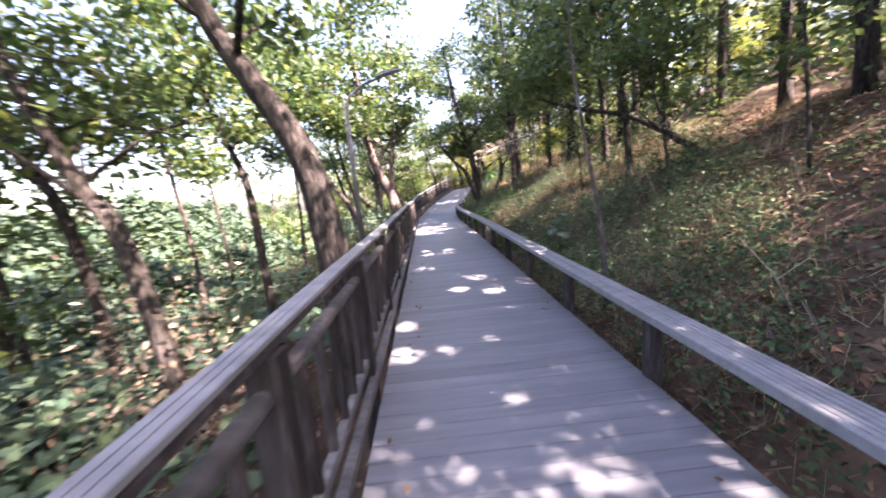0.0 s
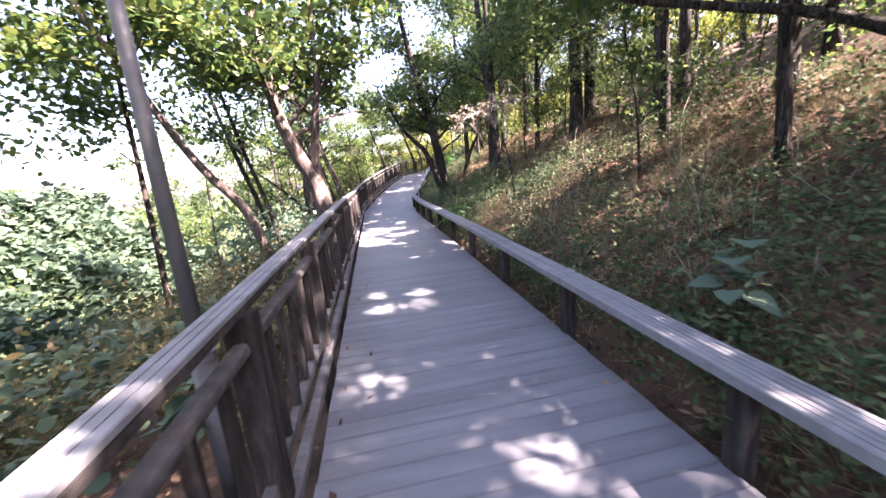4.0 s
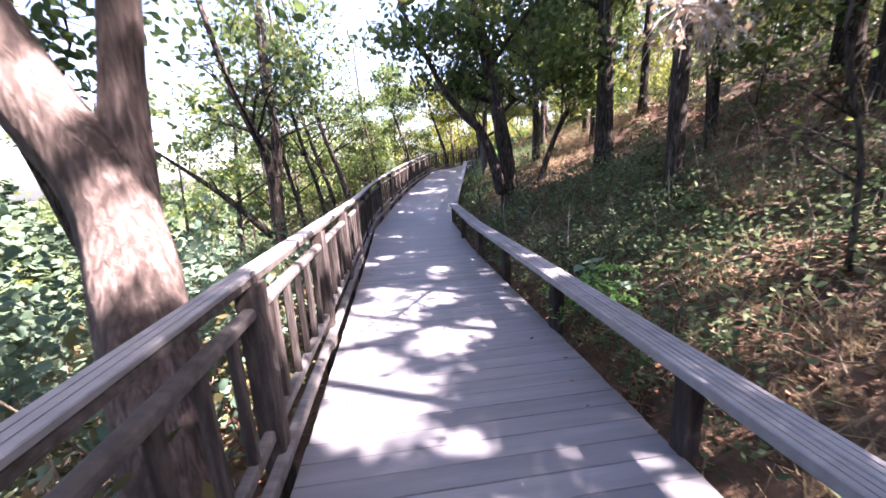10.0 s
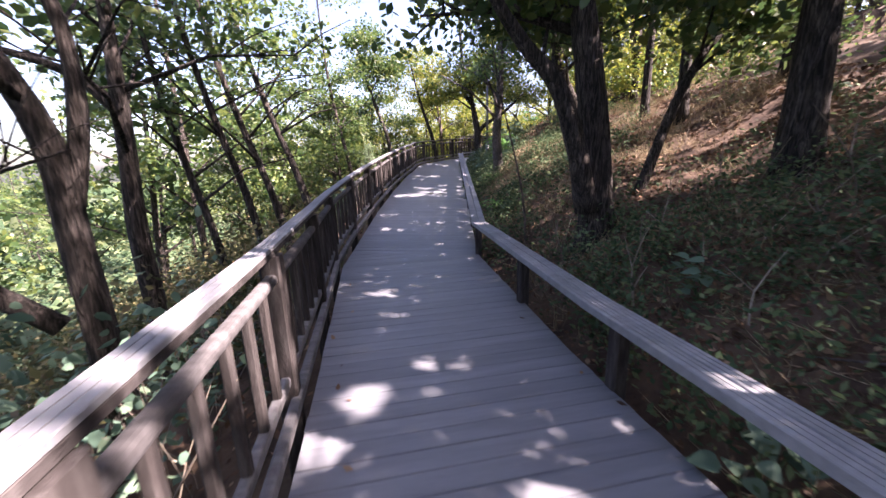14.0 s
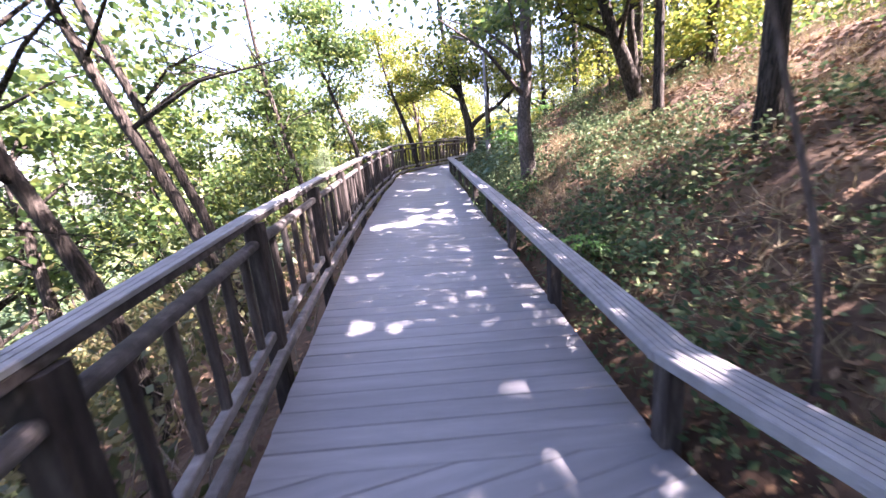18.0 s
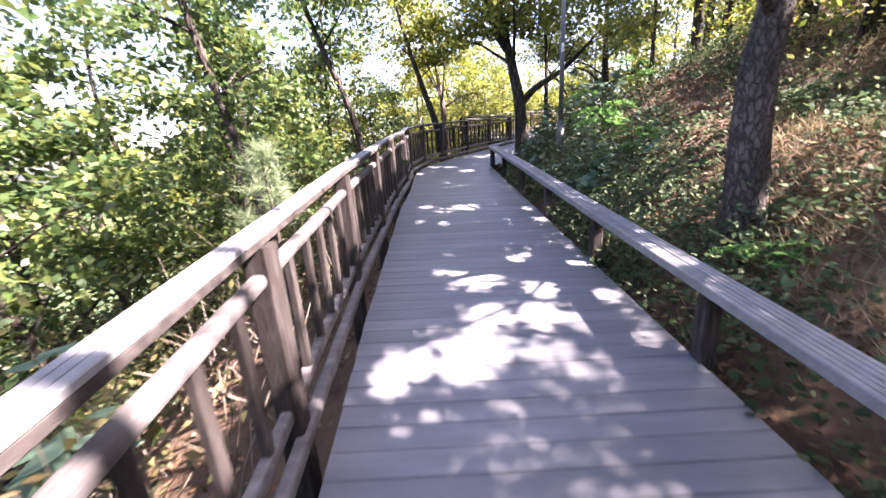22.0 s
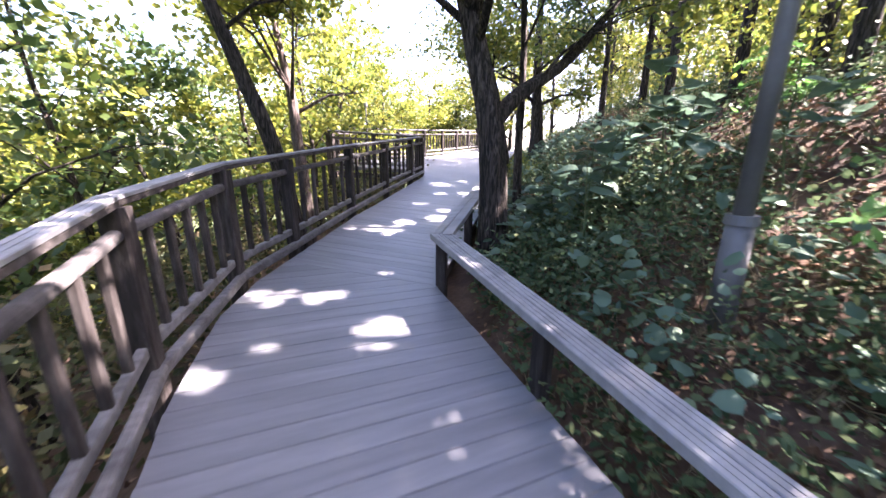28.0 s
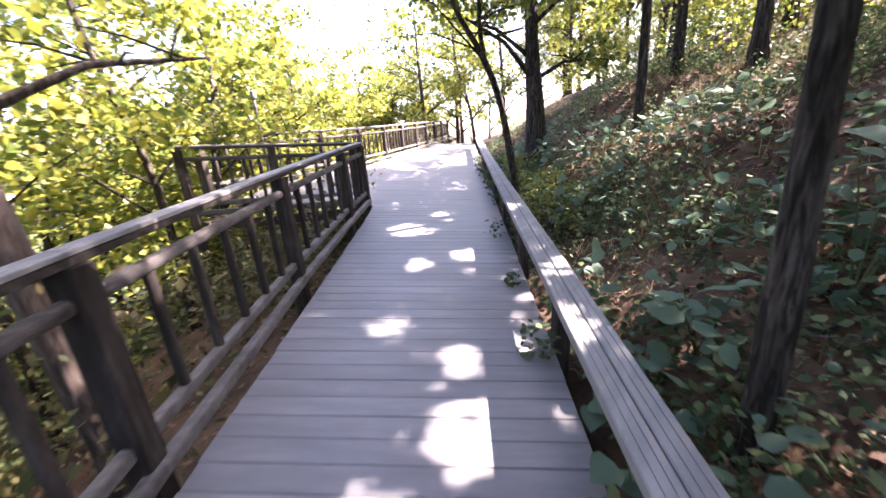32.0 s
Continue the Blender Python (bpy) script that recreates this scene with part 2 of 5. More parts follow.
M_TWIG = material("dry_pale_twigs", [(0.1, 0.08, 0.06), (0.19, 0.155, 0.12), (0.3, 0.26, 0.21)], 6, 0.85, 0.2, island=True, stain=0.25)
M_DEAD = material("bleached_dead_wood", [(0.16, 0.145, 0.125), (0.27, 0.25, 0.22), (0.38, 0.355, 0.32)], 5, 0.85, 0.3, (3, 3, 1), stain=0.25)
M_STICKER = material("white_label", [(0.7, 0.7, 0.7), (0.8, 0.8, 0.8)], 20, 0.6, 0, stain=0.1)
M_FERN = material("bright_fern_leaves", [(0.08, 0.2, 0.05), (0.12, 0.28, 0.07), (0.18, 0.34, 0.09)], 3, 0.5, 0, translucent=0.4, island=True, stain=0.15)
M_PETAL = material("yellow_petals", [(0.75, 0.5, 0.02), (0.85, 0.62, 0.05)], 3, 0.5, 0, translucent=0.3, island=True, stain=0.1)
M_PINE = material("pine_needles", [(0.12, 0.18, 0.09), (0.19, 0.26, 0.14), (0.3, 0.36, 0.22)], 3, 0.6, 0, translucent=0.25, island=True, stain=0.2)

# ---- plan ----
DECK_Y = [-40, -10, 0, 6, 12, 18, 21, 24, 27, 30, 33, 36, 39, 42, 45, 60, 120]
DECK_Z = [-0.4, -0.15, 0.0, 0.10, 0.22, 0.25, 0.34, 0.70, 1.03, 1.38, 1.71, 2.05, 2.33, 2.68, 3.05, 4.7, 6.5]
CENTRE = np.array([(0.55, -60.0), (0.55, 20.9), (3.3, 32.8), (4.4, 34.6), (14.0, 43.4), (24.0, 49.5), (60.0, 68.0)])


def deck_z(y):
    return float(np.interp(y, DECK_Y, DECK_Z))


def along(x, y):
    """Deck height at the nearest point of the walk's middle line, and the offset to its right, for arrays."""
    x, y = np.asarray(x, float), np.asarray(y, float)
    best, off, height = np.full(x.shape, 1e9), np.zeros(x.shape), np.zeros(x.shape)
    for a, b in zip(CENTRE[:-1], CENTRE[1:]):
        d = b - a
        length = np.hypot(*d)
        u = np.clip(((x - a[0]) * d[0] + (y - a[1]) * d[1]) / length**2, 0, 1)
        px, py = x - a[0] - u * d[0], y - a[1] - u * d[1]
        r = np.hypot(px, py)
        near = r < best
        side = np.sign(px * d[1] - py * d[0])
        best = np.where(near, r, best)
        off = np.where(near, r * side, off)
        height = np.where(near, np.interp(a[1] + u * d[1], DECK_Y, DECK_Z), height)
    return height, off


def ripple(x, y):
    return (0.5 * np.sin(0.9 * x + 0.5 * y) * np.sin(0.7 * y - 0.4 * x) + 0.3 * np.sin(2.1 * x - 1.3 * y + 1) + 0.2 * np.sin(3.7 * y + 2.9 * x))


def ground_z(x, y):
    """The slope that the walk runs along: rising to its right, falling to its left."""
    h, d = along(x, y)
    y = np.asarray(y, float)
    first = np.interp(d, [1.05, 3.3, 4.5, 6, 9, 14, 25, 60], [-0.32, 1.05, 1.6, 2.25, 3.4, 5.2, 7.8, 10.0])
    later = np.interp(d, [1.05, 2.2, 3.5, 5.2, 8, 14, 25, 60], [-0.32, 0.3, 1.05, 1.85, 2.75, 4.2, 6.4, 9.0])
    blend = np.clip((y - 19) / 5, 0, 1)
    right = first * (1 - blend) + later * blend
    left = -0.5 - np.interp(-d, [1, 4, 14, 30, 60, 200], [0, 1.1, 5.5, 8.5, 10, 10])
    mid = -0.5 + 0.18 * (d + 1.05) / 2.1
    rel = np.where(d > 1.05, right, np.where(d < -1.05, left, mid))
    rough = np.clip((np.abs(d) - 1.0) * 0.12, 0.01, 0.3)
    return h + rel + ripple(x, y) * rough


# ---- mesh helpers ----
def link_mesh(name, me, mat, parent=None, label=""):
    ob = new(name, me)
    me.materials.append(mat)
    if parent is not None:
        ob.parent = parent
    if label:
        ob["label"] = label
    return ob


def part(name, bm, mat, parent=None, label="", smooth=False):
    me = bpy.data.meshes.new(name)
    bm.to_mesh(me)
    bm.free()
    if smooth:
        me.polygons.foreach_set("use_smooth", [True] * len(me.polygons))
    return link_mesh(name, me, mat, parent, label)


def array_mesh(name, verts, tris):
    """A mesh from arrays of corners and triangles."""
    me = bpy.data.meshes.new(name)
    verts, tris = np.asarray(verts, np.float32), np.asarray(tris, np.int32)
    me.vertices.add(len(verts))
    me.vertices.foreach_set("co", verts.ravel())
    me.loops.add(tris.size)
    me.loops.foreach_set("vertex_index", tris.ravel())
    me.polygons.add(len(tris))
    me.polygons.foreach_set("loop_start", np.arange(0, tris.size, tris.shape[1], dtype=np.int32))
    me.polygons.foreach_set("loop_total", np.full(len(tris), tris.shape[1], np.int32))
    me.update()
    me.validate()
    return me


def thing(name, label, category, group="", kind="", at=(0, 0, 0)):
    ob = new(name)
    ob.location = at
    ob.empty_display_size = 0.1
    return tagged(ob, label, category, group, kind)


def profile_bar(p, q, profile, up=Vector((0, 0, 1))):
    """A bar from p to q with a closed cross-section of (side, up) points; verticals at its ends stay upright."""
    p, q = Vector(p), Vector(q)
    d = (q - p)
    side = Vector((d.y, -d.x, 0)).normalized()
    bm = bmesh.new()
    rings = []
    for c in (p, q):
        rings.append([bm.verts.new(c + side * a + up * b) for a, b in profile])
    n = len(profile)
    for k in range(n):
        bm.faces.new((rings[0][k], rings[0][(k + 1) % n], rings[1][(k + 1) % n], rings[1][k]))
    bm.faces.new(list(reversed(rings[0])))
    bm.faces.new(rings[1])
    bmesh.ops.recalc_face_normals(bm, faces=bm.faces)
    return bm


def rounded(w, h, r, steps=2):
    """A rounded rectangle, w wide and h high, its middle at 0."""
    pts = []
    for cx, cy, a0 in ((w / 2 - r, h / 2 - r, 0), (-w / 2 + r, h / 2 - r, 90), (-w / 2 + r, -h / 2 + r, 180), (w / 2 - r, -h / 2 + r, 270)):
        for k in range(steps + 1):
            a = radians(a0 + 90 * k / steps)
            pts.append((cx + r * math.cos(a), cy + r * math.sin(a)))
    return pts


def grooved(w, h, grooves, gw=0.005, gd=0.004, r=0.006):
    """A board's cross-section with grooves cut into its top."""
    pts = [(-w / 2, -h / 2), (w / 2, -h / 2), (w / 2, h / 2 - r), (w / 2 - r, h / 2)]
    for g in sorted(grooves, reverse=True):
        pts += [(g + gw / 2, h / 2), (g + gw / 2, h / 2 - gd), (g - gw / 2, h / 2 - gd), (g - gw / 2, h / 2)]
    return pts + [(-w / 2 + r, h / 2), (-w / 2, h / 2 - r)]


def upright(p, z0, z1, w, r=0.01, turn=0.0, taper=1.0):
    """A square post or baluster, standing at p from z0 to z1."""
    bm = bmesh.new()
    pts = rounded(w, w, r, 1)
    c, s = math.cos(turn), math.sin(turn)
    rings = [[bm.verts.new((p[0] + k * (a * c - b * s), p[1] + k * (a * s + b * c), z)) for a, b in pts] for z, k in ((z0, 1), (z1, taper))]
    n = len(pts)
    for k in range(n):
        bm.faces.new((rings[0][k], rings[0][(k + 1) % n], rings[1][(k + 1) % n], rings[1][k]))
    bm.faces.new(list(reversed(rings[0])))
    bm.faces.new(rings[1])
    return bm


def tube(points, radii, sides=8, bm=None, wobble=0.0, rng=None, ridge=0.0):
    """A tapered, knobbly tube through points."""
    bm = bm or bmesh.new()
    pts = [Vector(p) for p in points]
    rings, ref = [], Vector((0.3, 0.9, 0.1))
    for k, p in enumerate(pts):
        d = (pts[min(k + 1, len(pts) - 1)] - pts[max(k - 1, 0)]).normalized()
        u = d.cross(ref).normalized()
        v = d.cross(u)
        ring = []
        for j in range(sides):
            a = 2 * math.pi * j / sides
            r = radii[k] * (1 + (wobble * math.sin(5 * a + 1.7 * math.sin(3.1 * p.z)) + wobble * (rng.random() - 0.5) if rng else 0))
            if ridge:
                f = noise.noise(Vector((math.cos(a) * 5, math.sin(a) * 5, p.z * 1.1 + radii[0] * 50)))
                g = noise.noise(Vector((math.cos(a) * 11, math.sin(a) * 11, p.z * 2.6)))
                r *= 1 + ridge * (1 - 2.4 * abs(f)) + 0.5 * ridge * g
            ring.append(bm.verts.new(p + u * (r * math.cos(a)) + v * (r * math.sin(a))))
        rings.append(ring)
    for a, b in zip(rings[:-1], rings[1:]):
        for j in range(sides):
            bm.faces.new((a[j], a[(j + 1) % sides], b[(j + 1) % sides], b[j]))
    bm.faces.new(list(reversed(rings[0])))
    bm.faces.new(rings[-1])
    return bm


def smooth_path(points, per=4):
    """Catmull-Rom through points."""
    p = [Vector(q) for q in points]
    p = [2 * p[0] - p[1]] + p + [2 * p[-1] - p[-2]]
    out = []
    for k in range(1, len(p) - 2):
        for j in range(per):
            t = j / per
            out.append(0.5 * (2 * p[k] + (p[k + 1] - p[k - 1]) * t + (2 * p[k - 1] - 5 * p[k] + 4 * p[k + 1] - p[k + 2]) * t**2 + (3 * p[k] - p[k - 1] - 3 * p[k + 1] + p[k + 2]) * t**3))
    return out + [p[-2]]


# ---- ground ----
def build_ground():
    xs = np.unique(np.concatenate([np.linspace(-400, -40, 25), np.arange(-40, -12, 1.5), np.arange(-12, 26, 0.4), np.arange(26, 60, 2), np.linspace(60, 400, 20)]))
    ys = np.unique(np.concatenate([np.linspace(-400, -20, 25), np.arange(-20, -4, 1.5), np.arange(-4, 56, 0.4), np.arange(56, 110, 2.5), np.linspace(110, 500, 22)]))
    gx, gy = np.meshgrid(xs, ys)
    gz = ground_z(gx, gy)
    v = np.stack([gx, gy, gz], -1).reshape(-1, 3)
    nx, ny = len(xs), len(ys)
    i = np.arange(nx - 1)[None] + nx * np.arange(ny - 1)[:, None]
    quads = np.stack([i, i + 1, i + nx + 1, i + nx], -1).reshape(-1, 4)
    me = array_mesh("ground", v, quads)
    me.polygons.foreach_set("use_smooth", [True] * len(me.polygons))
    me.materials.append(M_GROUND)
    centre = v[quads].mean(1)
    _, off = along(centre[:, 0], centre[:, 1])
    me.polygons.foreach_set("material_index", (off + 1.2 * ripple(centre[:, 0], centre[:, 1]) < -5.5).astype(np.int32))
    tagged(link_mesh("ground", me, M_MEADOW), "brown wooded hillside covered in soil and fallen leaves", "ground", kind="structure")


build_ground()

# ---- boardwalk ----
H_A, H_B, H_C = 0.0, 13.05, 48.0          # headings of its three straights, degrees to the right of +y
BEND, CORNER = (1.72, 20.9), (4.6, 33.68)  # its right edge's two bends
PITCH, THICK = 0.15, 0.03


def clip(poly, point, normal):
    """The part of a convex polygon on the side of a line to which normal points."""
    out = []
    for k in range(len(poly)):
        a, b = poly[k], poly[(k + 1) % len(poly)]
        da = (a[0] - point[0]) * normal[0] + (a[1] - point[1]) * normal[1]
        db = (b[0] - point[0]) * normal[0] + (b[1] - point[1]) * normal[1]
        if da >= 0:
            out.append(a)
        if (da >= 0) != (db >= 0):
            t = da / (da - db)
            out.append((a[0] + (b[0] - a[0]) * t, a[1] + (b[1] - a[1]) * t))
    return out


def way(h):
    return Vector((math.sin(radians(h)), math.cos(radians(h))))


LEFT_EDGE = [(-0.5, -12), (-0.5, 20.8), (0.17, 24.4), (0.7, 26.85), (1.48, 30.05), (1.95, 31.6), (2.33, 33.15), (2.68, 34.04), (3.07, 34.6), (3.74, 35.28), (4.95, 36.52), (8.95, 40.38), (6.4, 41.5), (8.4, 43.6), (12.0, 44.6), (16.0, 46.8), (24.0, 51.5)]
RIGHT_EDGE = [(1.6, -12), (1.6, 17.5), BEND, CORNER, (18.3, 45.2), (32, 56.7)]


def edge_at(edge, h, origin, s):
    """Where the line across the walk at s metres along heading h from origin meets an edge."""
    d = way(h)
    p = Vector(origin) + d * s
    across = Vector((d.y, -d.x))
    best = None
    for a, b in zip(edge[:-1], edge[1:]):
        a, b = Vector(a), Vector(b)
        e = b - a
        den = across.x * e.y - across.y * e.x
        if abs(den) < 1e-9:
            continue
        w = a - p
        t = (w.x * e.y - w.y * e.x) / den
        u = (w.x * across.y - w.y * across.x) / den
        if -1e-6 <= u <= 1 + 1e-6 and (best is None or abs(t) < abs(best)):
            best = t
    return best


boardwalk = thing("boardwalk", "grey weathered boardwalk of cross planks on a wooded slope", "boardwalk", kind="structure")


def lay(h, origin, s0, s1, starts, ends, rng):
    """Planks across a straight from s0 to s1, cut at its seams; starts and ends are (point, heading) of the seams."""
    d = way(h)
    across = Vector((d.y, -d.x))
    n = int((s1 - s0) / PITCH)
    for k in range(n):
        a, b = s0 + k * PITCH + 0.0026, s0 + (k + 1) * PITCH - 0.0026
        poly = []
        la, lb = edge_at(LEFT_EDGE, h, origin, a), edge_at(LEFT_EDGE, h, origin, b)
        ra, rb = edge_at(RIGHT_EDGE, h, origin, a), edge_at(RIGHT_EDGE, h, origin, b)
        la, lb = (-2.6 if la is None else la), (-2.6 if lb is None else lb)
        ra, rb = (2.6 if ra is None else ra), (2.6 if rb is None else rb)
        j1, j2 = rng.uniform(-0.005, 0.005), rng.uniform(-0.005, 0.005)
        for s, t in ((a, la + j1), (a, ra + j2), (b, rb + j2), (b, lb + j1)):
            p = Vector(origin) + d * s + across * t
            poly.append((p.x, p.y))
        for point, hh in starts:
            poly = clip(poly, point, way(hh)) if poly else poly
        for point, hh in ends:
            poly = clip(poly, point, -way(hh)) if poly else poly
        if len(poly) < 3:
            continue
        cx, cy = sum(p[0] for p in poly) / len(poly), sum(p[1] for p in poly) / len(poly)
        cz = deck_z(cy)
        slope = (deck_z(cy + 0.3) - deck_z(cy - 0.3)) / 0.6
        lift = rng.uniform(-0.001, 0.001)
        bm = bmesh.new()
        turn = Matrix.Rotation(radians(h), 2)
        top, low, bev = [], [], []
        for x, y in poly:
            q = turn @ Vector((x - cx, y - cy))
            zz = (y - cy) * slope + lift
            inner = Vector((q.x * (1 - 0.004 / max(abs(q.x), 0.3)), q.y * (1 - 0.012)))
            top.append(bm.verts.new((inner.x, inner.y, zz)))
            bev.append(bm.verts.new((q.x, q.y, zz - 0.0025)))
            low.append(bm.verts.new((q.x, q.y, zz - THICK)))
        m = len(poly)
        bm.faces.new(top)
        bm.faces.new(list(reversed(low)))
        for i in range(m):
            o = (i + 1) % m
            bm.faces.new((bev[i], bev[o], top[o], top[i]))
            bm.faces.new((low[i], low[o], bev[o], bev[i]))
        bmesh.ops.recalc_face_normals(bm, faces=bm.faces)
        ob = part("plank", bm, M_PLANK, boardwalk)
        ob.matrix_local = Matrix.Translation((cx, cy, cz)) @ Matrix.Rotation(-radians(h), 4, "Z")


def build_boardwalk():
    rng = random.Random(3)
    lay(H_A, (0.55, 0), -3.0, 21.9, [], [(BEND, H_B)], rng)
    lay(H_B, BEND, 0.0, 15.2, [(BEND, H_B)], [(CORNER, H_C)], rng)
    lay(H_C, CORNER, 0.0, 21.0, [(CORNER, H_C)], [], rng)
    # joists and edge beams under the planks
    for edge, inset in ((LEFT_EDGE, 0.06), (RIGHT_EDGE, -0.06)):
        for a, b in zip(edge[:-1], edge[1:]):
            a, b = Vector(a), Vector(b)
            d = (b - a).normalized()
            side = Vector((d.y, -d.x)) * inset
            n = max(1, int((b - a).length / 3))
            for k in range(n):
                p, q = a + (b - a) * (k / n) + side, a + (b - a) * ((k + 1) / n) + side
                if p.y > 52 or q.y < -4:
                    continue
                part("edge_beam", profile_bar((p.x, p.y, deck_z(p.y) - 0.12), (q.x, q.y, deck_z(q.y) - 0.12), rounded(0.07, 0.16, 0.008, 1)), M_JOIST, boardwalk)


build_boardwalk()

# ---- railings ----
CAP_TOP = 1.145


def build_railing(name, posts, label):
    """Posts with a grooved cap, a handrail under it, balusters, and two rails at the foot."""
    rail = thing(name, label, "railing", at=(*posts[0], deck_z(posts[0][1])))
    base = Matrix.Translation(rail.location).inverted()
    rng = random.Random(len(posts))

    def put(n, bm, mat, lab="", smooth=False):
        bm.transform(base)
        return part(n, bm, mat, rail, lab, smooth)

    for k, (x, y) in enumerate(posts):
        a, b = Vector(posts[max(k - 1, 0)]), Vector(posts[min(k + 1, len(posts) - 1)])
        put("post", upright((x, y), deck_z(y) - 0.55, deck_z(y) + CAP_TOP - 0.063, 0.125, 0.014, -math.atan2((b - a).x, (b - a).y)), M_RAIL)
    for p, q in zip(posts[:-1], posts[1:]):
        zp, zq = deck_z(p[1]), deck_z(q[1])
        pv, qv = Vector((*p, zp)), Vector((*q, zq))
        d = (qv - pv).normalized()
        at = lambda v, h: (v.x, v.y, v.z + h)
        gap = d * 0.003
        out = Vector((-d.y, d.x, 0)).normalized() * 0.02
        put("cap", profile_bar(at(pv + gap + out, CAP_TOP - 0.011), at(qv - gap + out, CAP_TOP - 0.011), grooved(0.108, 0.022, (-0.018, 0.018), 0.005, 0.006, 0.004)), M_CAP)
        # lower half of the cap board, coloured dark to give its sides their shade
        put("cap_beam", profile_bar(at(pv + out, CAP_TOP - 0.043), at(qv + out, CAP_TOP - 0.043), rounded(0.104, 0.038, 0.005, 1)), M_CAP_SIDE)
        put("handrail", profile_bar(at(pv, 0.94), at(qv, 0.94), rounded(0.074, 0.066, 0.026, 3)), M_HAND)
        put("lower_rail", profile_bar(at(pv, 0.235), at(qv, 0.235), rounded(0.06, 0.075, 0.015, 2)), M_FOOT)
        side = Vector((d.y, -d.x, 0)).normalized() * 0.05
        put("foot_rail", profile_bar(at(pv + side, 0.075), at(qv + side, 0.075), rounded(0.07, 0.09, 0.02, 2)), M_FOOT)
        length = (qv - pv).length
        n = 5 if length > 1.2 else max(2, int(length / 0.26))
        for j in range(n):
            c = pv + (qv - pv) * ((j + 1) / (n + 1))
            put("baluster", upright((c.x, c.y), c.z + 0.27, c.z + 0.912, 0.05, 0.01, -math.atan2(d.x, d.y) + rng.uniform(-0.05, 0.05)), M_RAIL)
    return rail


A_POSTS = [(-0.62, 6.11 + 1.63 * k) for k in range(-6, 10)]
B_POSTS = [(-0.38, 22.45), (-0.05, 24.1), (0.29, 25.75), (0.65, 27.4), (1.06, 28.95), (1.46, 30.45)]
C_POSTS = [(1.9, 31.85), (2.27, 33.4), (2.9, 34.6), (3.62, 35.32), (4.95, 36.71), (6.4, 38.19), (7.96, 39.66), (8.85, 40.44)]
build_railing("railing", A_POSTS + B_POSTS + C_POSTS, "dark timber boardwalk railing with grey grooved cap and balusters")
build_railing("railing", [(8.75, 40.55), (7.55, 41.1), (6.35, 41.65)], "dark timber railing along the side branch of the boardwalk")
build_railing("railing", [(7.0, 43.1), (8.5, 43.65), (10.1, 44.1), (11.7, 44.6), (13.2, 45.3), (14.7, 46.1), (16.2, 46.9), (17.6, 47.7), (19.0, 48.5), (20.4, 49.3), (21.8, 50.1)], "dark timber railing on the far side of the junction")


def build_low_rail():
    """A knee-high rail with a broad two-board cap on square posts."""
    e = [Vector(p) for p in ((1.64, -5.6), (1.64, 17.5), (BEND[0] + 0.02, BEND[1]), (CORNER[0] + 0.06, CORNER[1] - 0.015), (18.39, 45.23))]
    low = thing("low_rail", "knee-high grey timber rail with a broad grooved two-board cap", "railing", at=(1.66, -3.0, deck_z(-3)))
    base = Matrix.Translation(low.location).inverted()
    top = 0.56
    for a, b in zip(e[:-1], e[1:]):
        d = (b - a).normalized()
        side = Vector((d.y, -d.x, 0))
        n = max(1, round((b - a).length / 3.3))
        for k in range(n):
            p, q = a + (b - a) * (k / n), a + (b - a) * ((k + 1) / n)
            ext0, ext1 = (0.03 if k == 0 else -0.003), (0.03 if k == n - 1 else -0.003)
            for o, g in ((-0.058, (-0.018, 0.02)), (0.058, (-0.02, 0.018))):
                pv = Vector((*p, deck_z(p.y) + top - 0.03)) + side * o - Vector((*d, 0)) * ext0
                qv = Vector((*q, deck_z(q.y) + top - 0.03)) + side * o + Vector((*d, 0)) * ext1
                bm = profile_bar(pv, qv, grooved(0.109, 0.06, g))
                bm.transform(base)
                part("cap_board", bm, M_CAP, low)
    posts = [(1.64, 2.54 + 1.63 * k) for k in range(-4, 11)] + [(BEND[0] + 0.02, BEND[1])]
    n = 8
    posts += [tuple(e[2] + (e[3] - e[2]) * (k / n)) for k in range(1, n + 1)]
    posts += [tuple(e[3] + (e[4] - e[3]).normalized() * (1.65 * k)) for k in range(1, 12)]
    for x, y in posts:
        h = H_A if y < 20.5 else H_B if y < 33 else H_C
        bm = upright((x, y), deck_z(y) - 0.5, deck_z(y) + top - 0.058, 0.11, 0.012, -radians(h))
        bm.transform(base)
        part("post", bm, M_RAIL, low)


build_low_rail()


